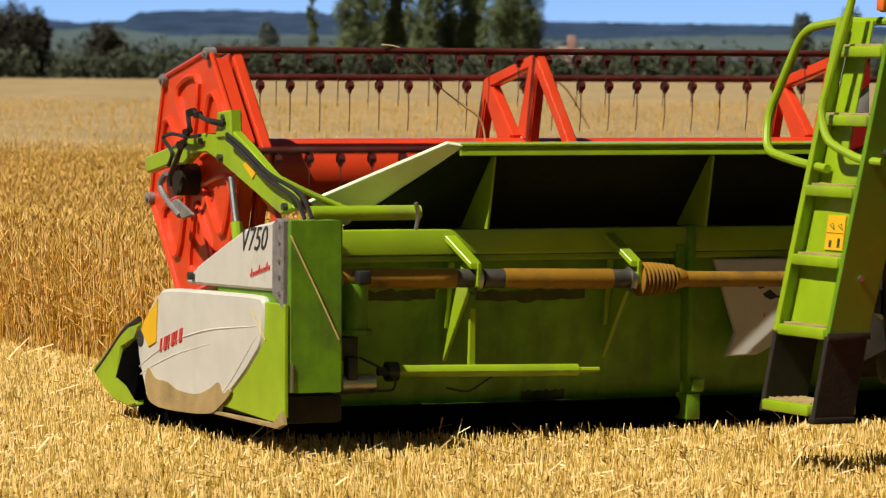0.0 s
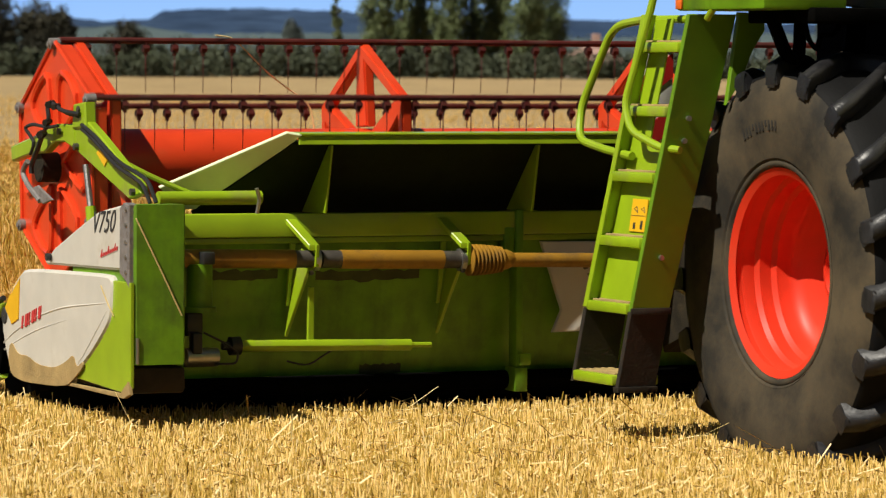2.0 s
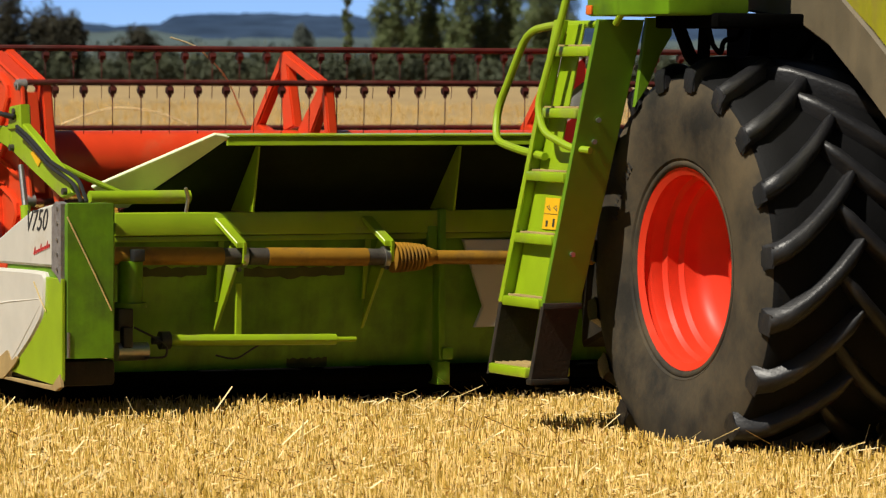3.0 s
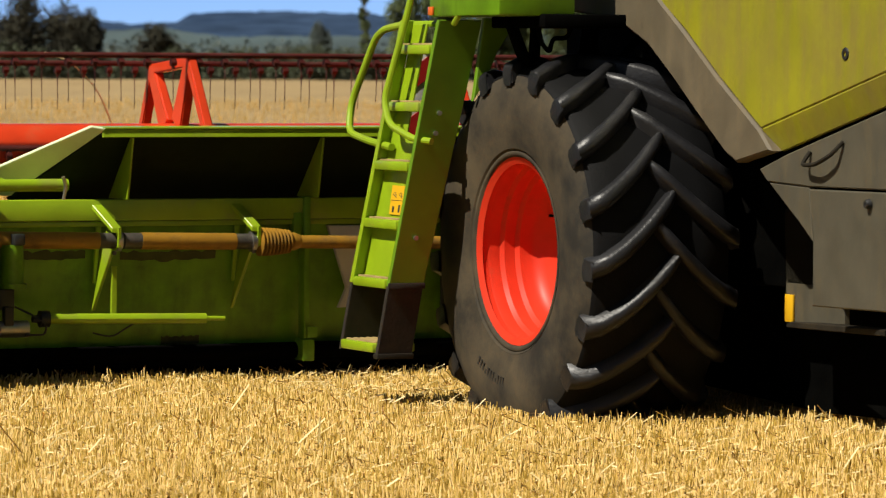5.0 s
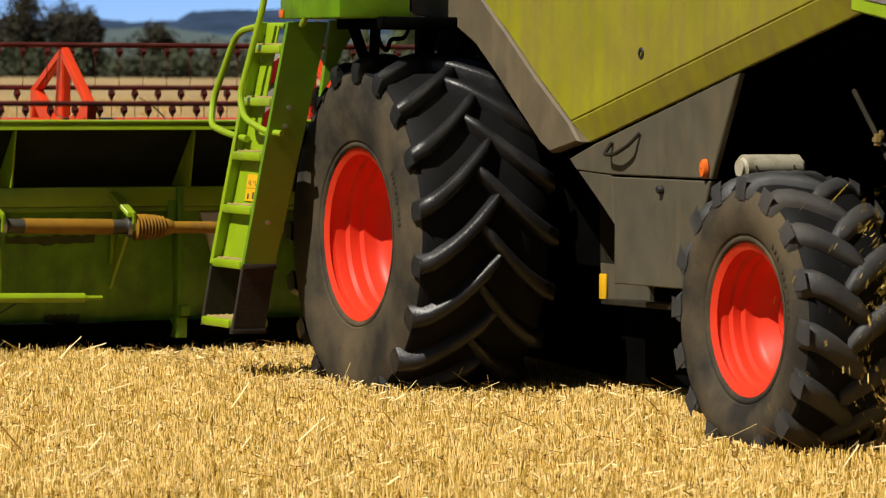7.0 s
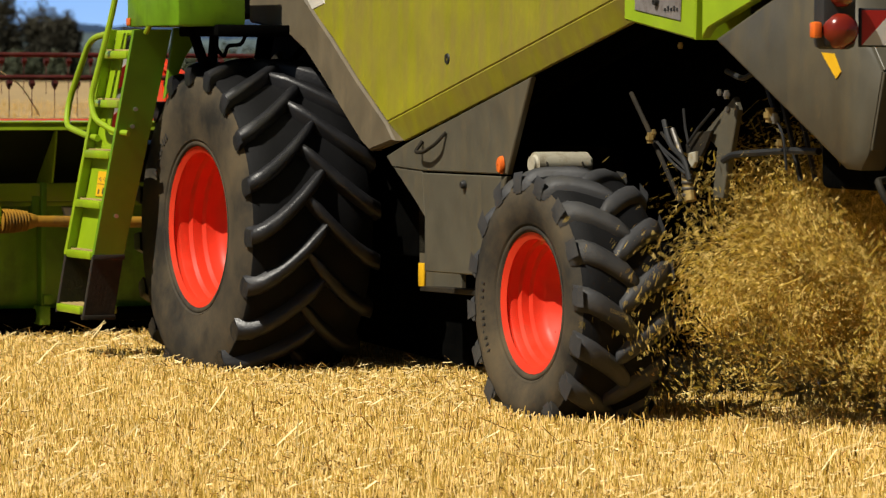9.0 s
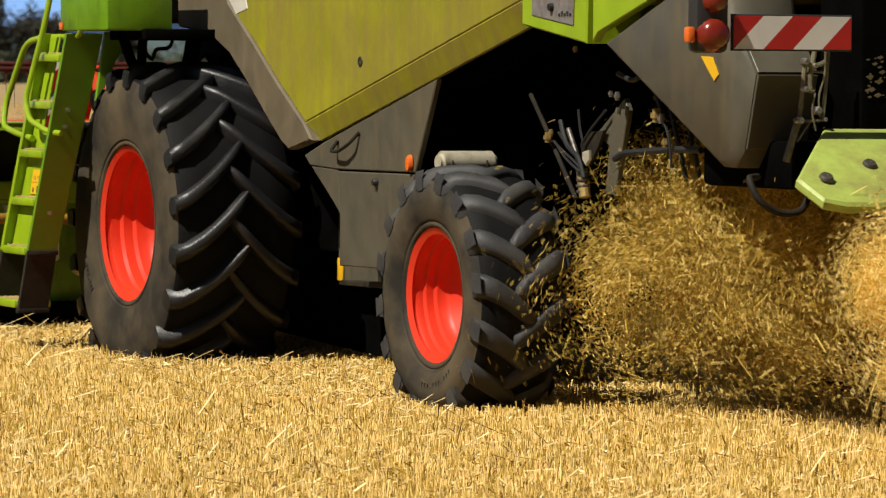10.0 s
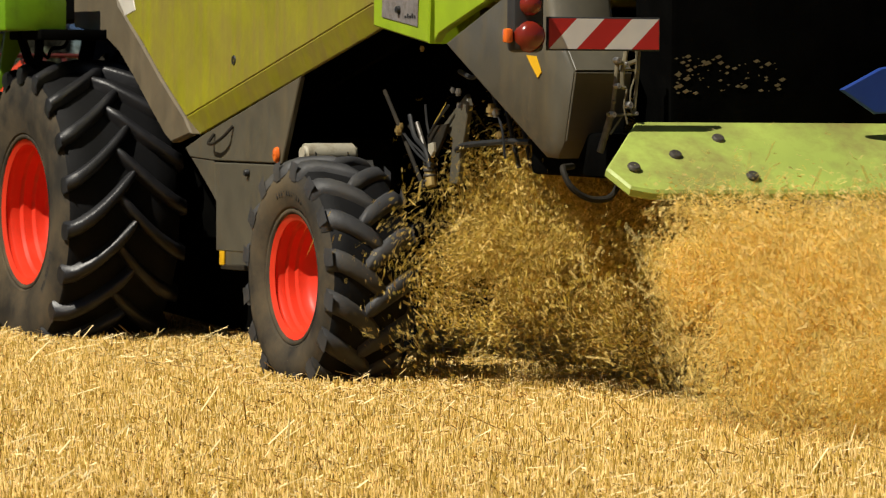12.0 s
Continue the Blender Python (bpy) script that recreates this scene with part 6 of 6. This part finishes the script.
        part("caught_straw", bm, "straw", b, "long pale straw caught on the tines")
    return T, reel, bars


# ---------------------------------------------------------------- flying straw
def cloud(n, along, length, radius, soft, lumpy, size):
    """Chaff and short straw scattered softly about an axis (0: x, 1: y): (n, 4, 3)."""
    p = RNG.normal(0, radius * 0.52, (n, 3))
    p[:, along] = (RNG.random(n) - 0.5) * length + RNG.normal(0, soft, n)
    lump = np.array([noise.noise(Vector(q) * 4.0) for q in p])
    p = p[lump > RNG.normal(-0.45 + 0.36 * lumpy, 0.18, n)]
    n = len(p)
    a = RNG.normal(0, 1, (n, 3))
    a /= np.linalg.norm(a, axis=1)[:, None]
    b = np.cross(a, RNG.normal(0, 1, (n, 3)))
    b /= np.linalg.norm(b, axis=1)[:, None]
    L = size * (0.003 + 0.007 * RNG.random(n) + 0.05 * RNG.random(n) ** 24)[:, None]
    w = size * (0.0012 + 0.0018 * RNG.random(n))[:, None]
    return np.stack([p - a * L - b * w, p + a * L - b * w, p + a * L + b * w, p - a * L + b * w], 1)


CLOUDS = []


def sprays():
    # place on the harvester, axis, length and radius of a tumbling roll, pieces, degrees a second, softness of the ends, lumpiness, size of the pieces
    # rolls under the tail take the chaff colour darkened for shade
    chaff, straw = ("chaff_shaded", "cloud of flying chaff, darker in colour to stand for the machine's shade"), ("chaff", "curtain of golden chopped straw flying from the chopper")
    for pl, along, length, radius, n, turn, soft, lumpy, size, look_ in (
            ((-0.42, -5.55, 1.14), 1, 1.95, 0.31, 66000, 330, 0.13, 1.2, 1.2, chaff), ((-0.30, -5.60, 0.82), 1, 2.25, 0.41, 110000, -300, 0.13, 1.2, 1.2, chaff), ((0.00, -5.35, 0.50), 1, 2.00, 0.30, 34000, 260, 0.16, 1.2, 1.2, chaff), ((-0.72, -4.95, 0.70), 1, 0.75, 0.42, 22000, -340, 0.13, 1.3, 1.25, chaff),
            ((0.14, -7.56, 0.93), 0, 2.2, 0.25, 72000, -560, 0.03, 0.7, 1.35, straw), ((0.14, -7.80, 0.74), 0, 2.2, 0.36, 104000, 500, 0.04, 0.8, 1.35, straw), ((0.20, -8.15, 0.46), 0, 2.3, 0.44, 100000, -420, 0.08, 0.8, 1.3, straw), ((0.28, -8.65, 0.28), 0, 2.2, 0.44, 60000, 360, 0.14, 0.9, 1.25, straw), ((0.55, -9.2, 0.14), 0, 2.2, 0.36, 14000, -300, 0.18, 0.9, 1.3, straw)):
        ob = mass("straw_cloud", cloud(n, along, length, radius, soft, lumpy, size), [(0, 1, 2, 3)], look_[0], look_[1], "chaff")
        CLOUDS.append((ob, pl, along, turn))


# ---------------------------------------------------------------- build
ground()
stubble()
crops()
distance()
machine, wheels = harvester()
head, reel, bars = header()
sprays()


def drive_at(t):
    """Place, heading and way driven at a time, between the rows of DRIVE."""
    cols = list(zip(*DRIVE))
    return [float(np.interp(t, cols[0], c)) for c in cols[1:]]


def motions():
    rows = [(t, pose(x, y, z + SINK, 0, 0, a)) for t, x, y, z, a, s in DRIVE]
    walk(machine, rows)
    walk(head, rows)
    fine = [k * 0.25 for k in range(49)]
    for w, place, rad, flip in wheels:
        walk(w, [(t, pose(*place) @ pose(0, 0, 0, -math.degrees(drive_at(t)[4] / rad)) @ pose(0, 0, 0, 0, 0, flip)) for t in fine])
    tenth = [k * 0.1 for k in range(121)]
    walk(reel, [(t, pose(0, REEL_C[0], REEL_C[1], REEL_0 + REEL_W * t)) for t in tenth])
    for k, b in enumerate(bars):
        rr = []
        for t in tenth:
            a = radians(REEL_0 + REEL_W * t + 60 * k)
            rr.append((t, pose(0, REEL_C[0] + math.cos(a) * REEL_R, REEL_C[1] + math.sin(a) * REEL_R)))
        walk(b, rr)
    # chaff follows the harvester and tumbles
    for ob, pl, along, turn in CLOUDS:
        walk(ob, [(t, pose(*drive_at(t)[:2], SINK, 0, 0, drive_at(t)[3]) @ pose(*pl, turn * t * (along == 0), turn * t * (along == 1))) for t in tenth])
    # cut strips tip over the cutter bar and ride away on the header
    for ob, y in STRIPS:
        m0 = pose(ORG[0], ORG[1], 0, 0, 0, math.degrees(HEAD0)) @ pose(0, y, 0)
        cut = 12.0
        for t in [k * 0.05 for k in range(241)]:
            if drive_at(t)[4] + BAR0 - 0.35 > y:
                cut = t
                break
        rr = [(0.0, m0)]
        if cut < 11.5:
            if cut > 0.05:
                rr.append((cut, m0))
            for dt, tip, rise in ((0.3, 40, 0.15), (0.6, 80, 0.25)):
                t = cut + dt
                if t < 12.0:
                    x_, y_, z_, a_, s_ = drive_at(t)
                    rr.append((t, pose(x_, y_, 0, 0, 0, a_) @ pose(0, 3.75 + (0.35 if tip < 50 else 0.15), rise, tip)))
            for t in fine:
                if t > rr[-1][0] + 0.2:
                    x_, y_, z_, a_, s_ = drive_at(t)
                    rr.append((t, pose(x_, y_, 0, 0, 0, a_) @ pose(0, 3.9, 0.25, 80)))
        else:
            rr.append((12.0, m0))
        walk(ob, rr)


motions()
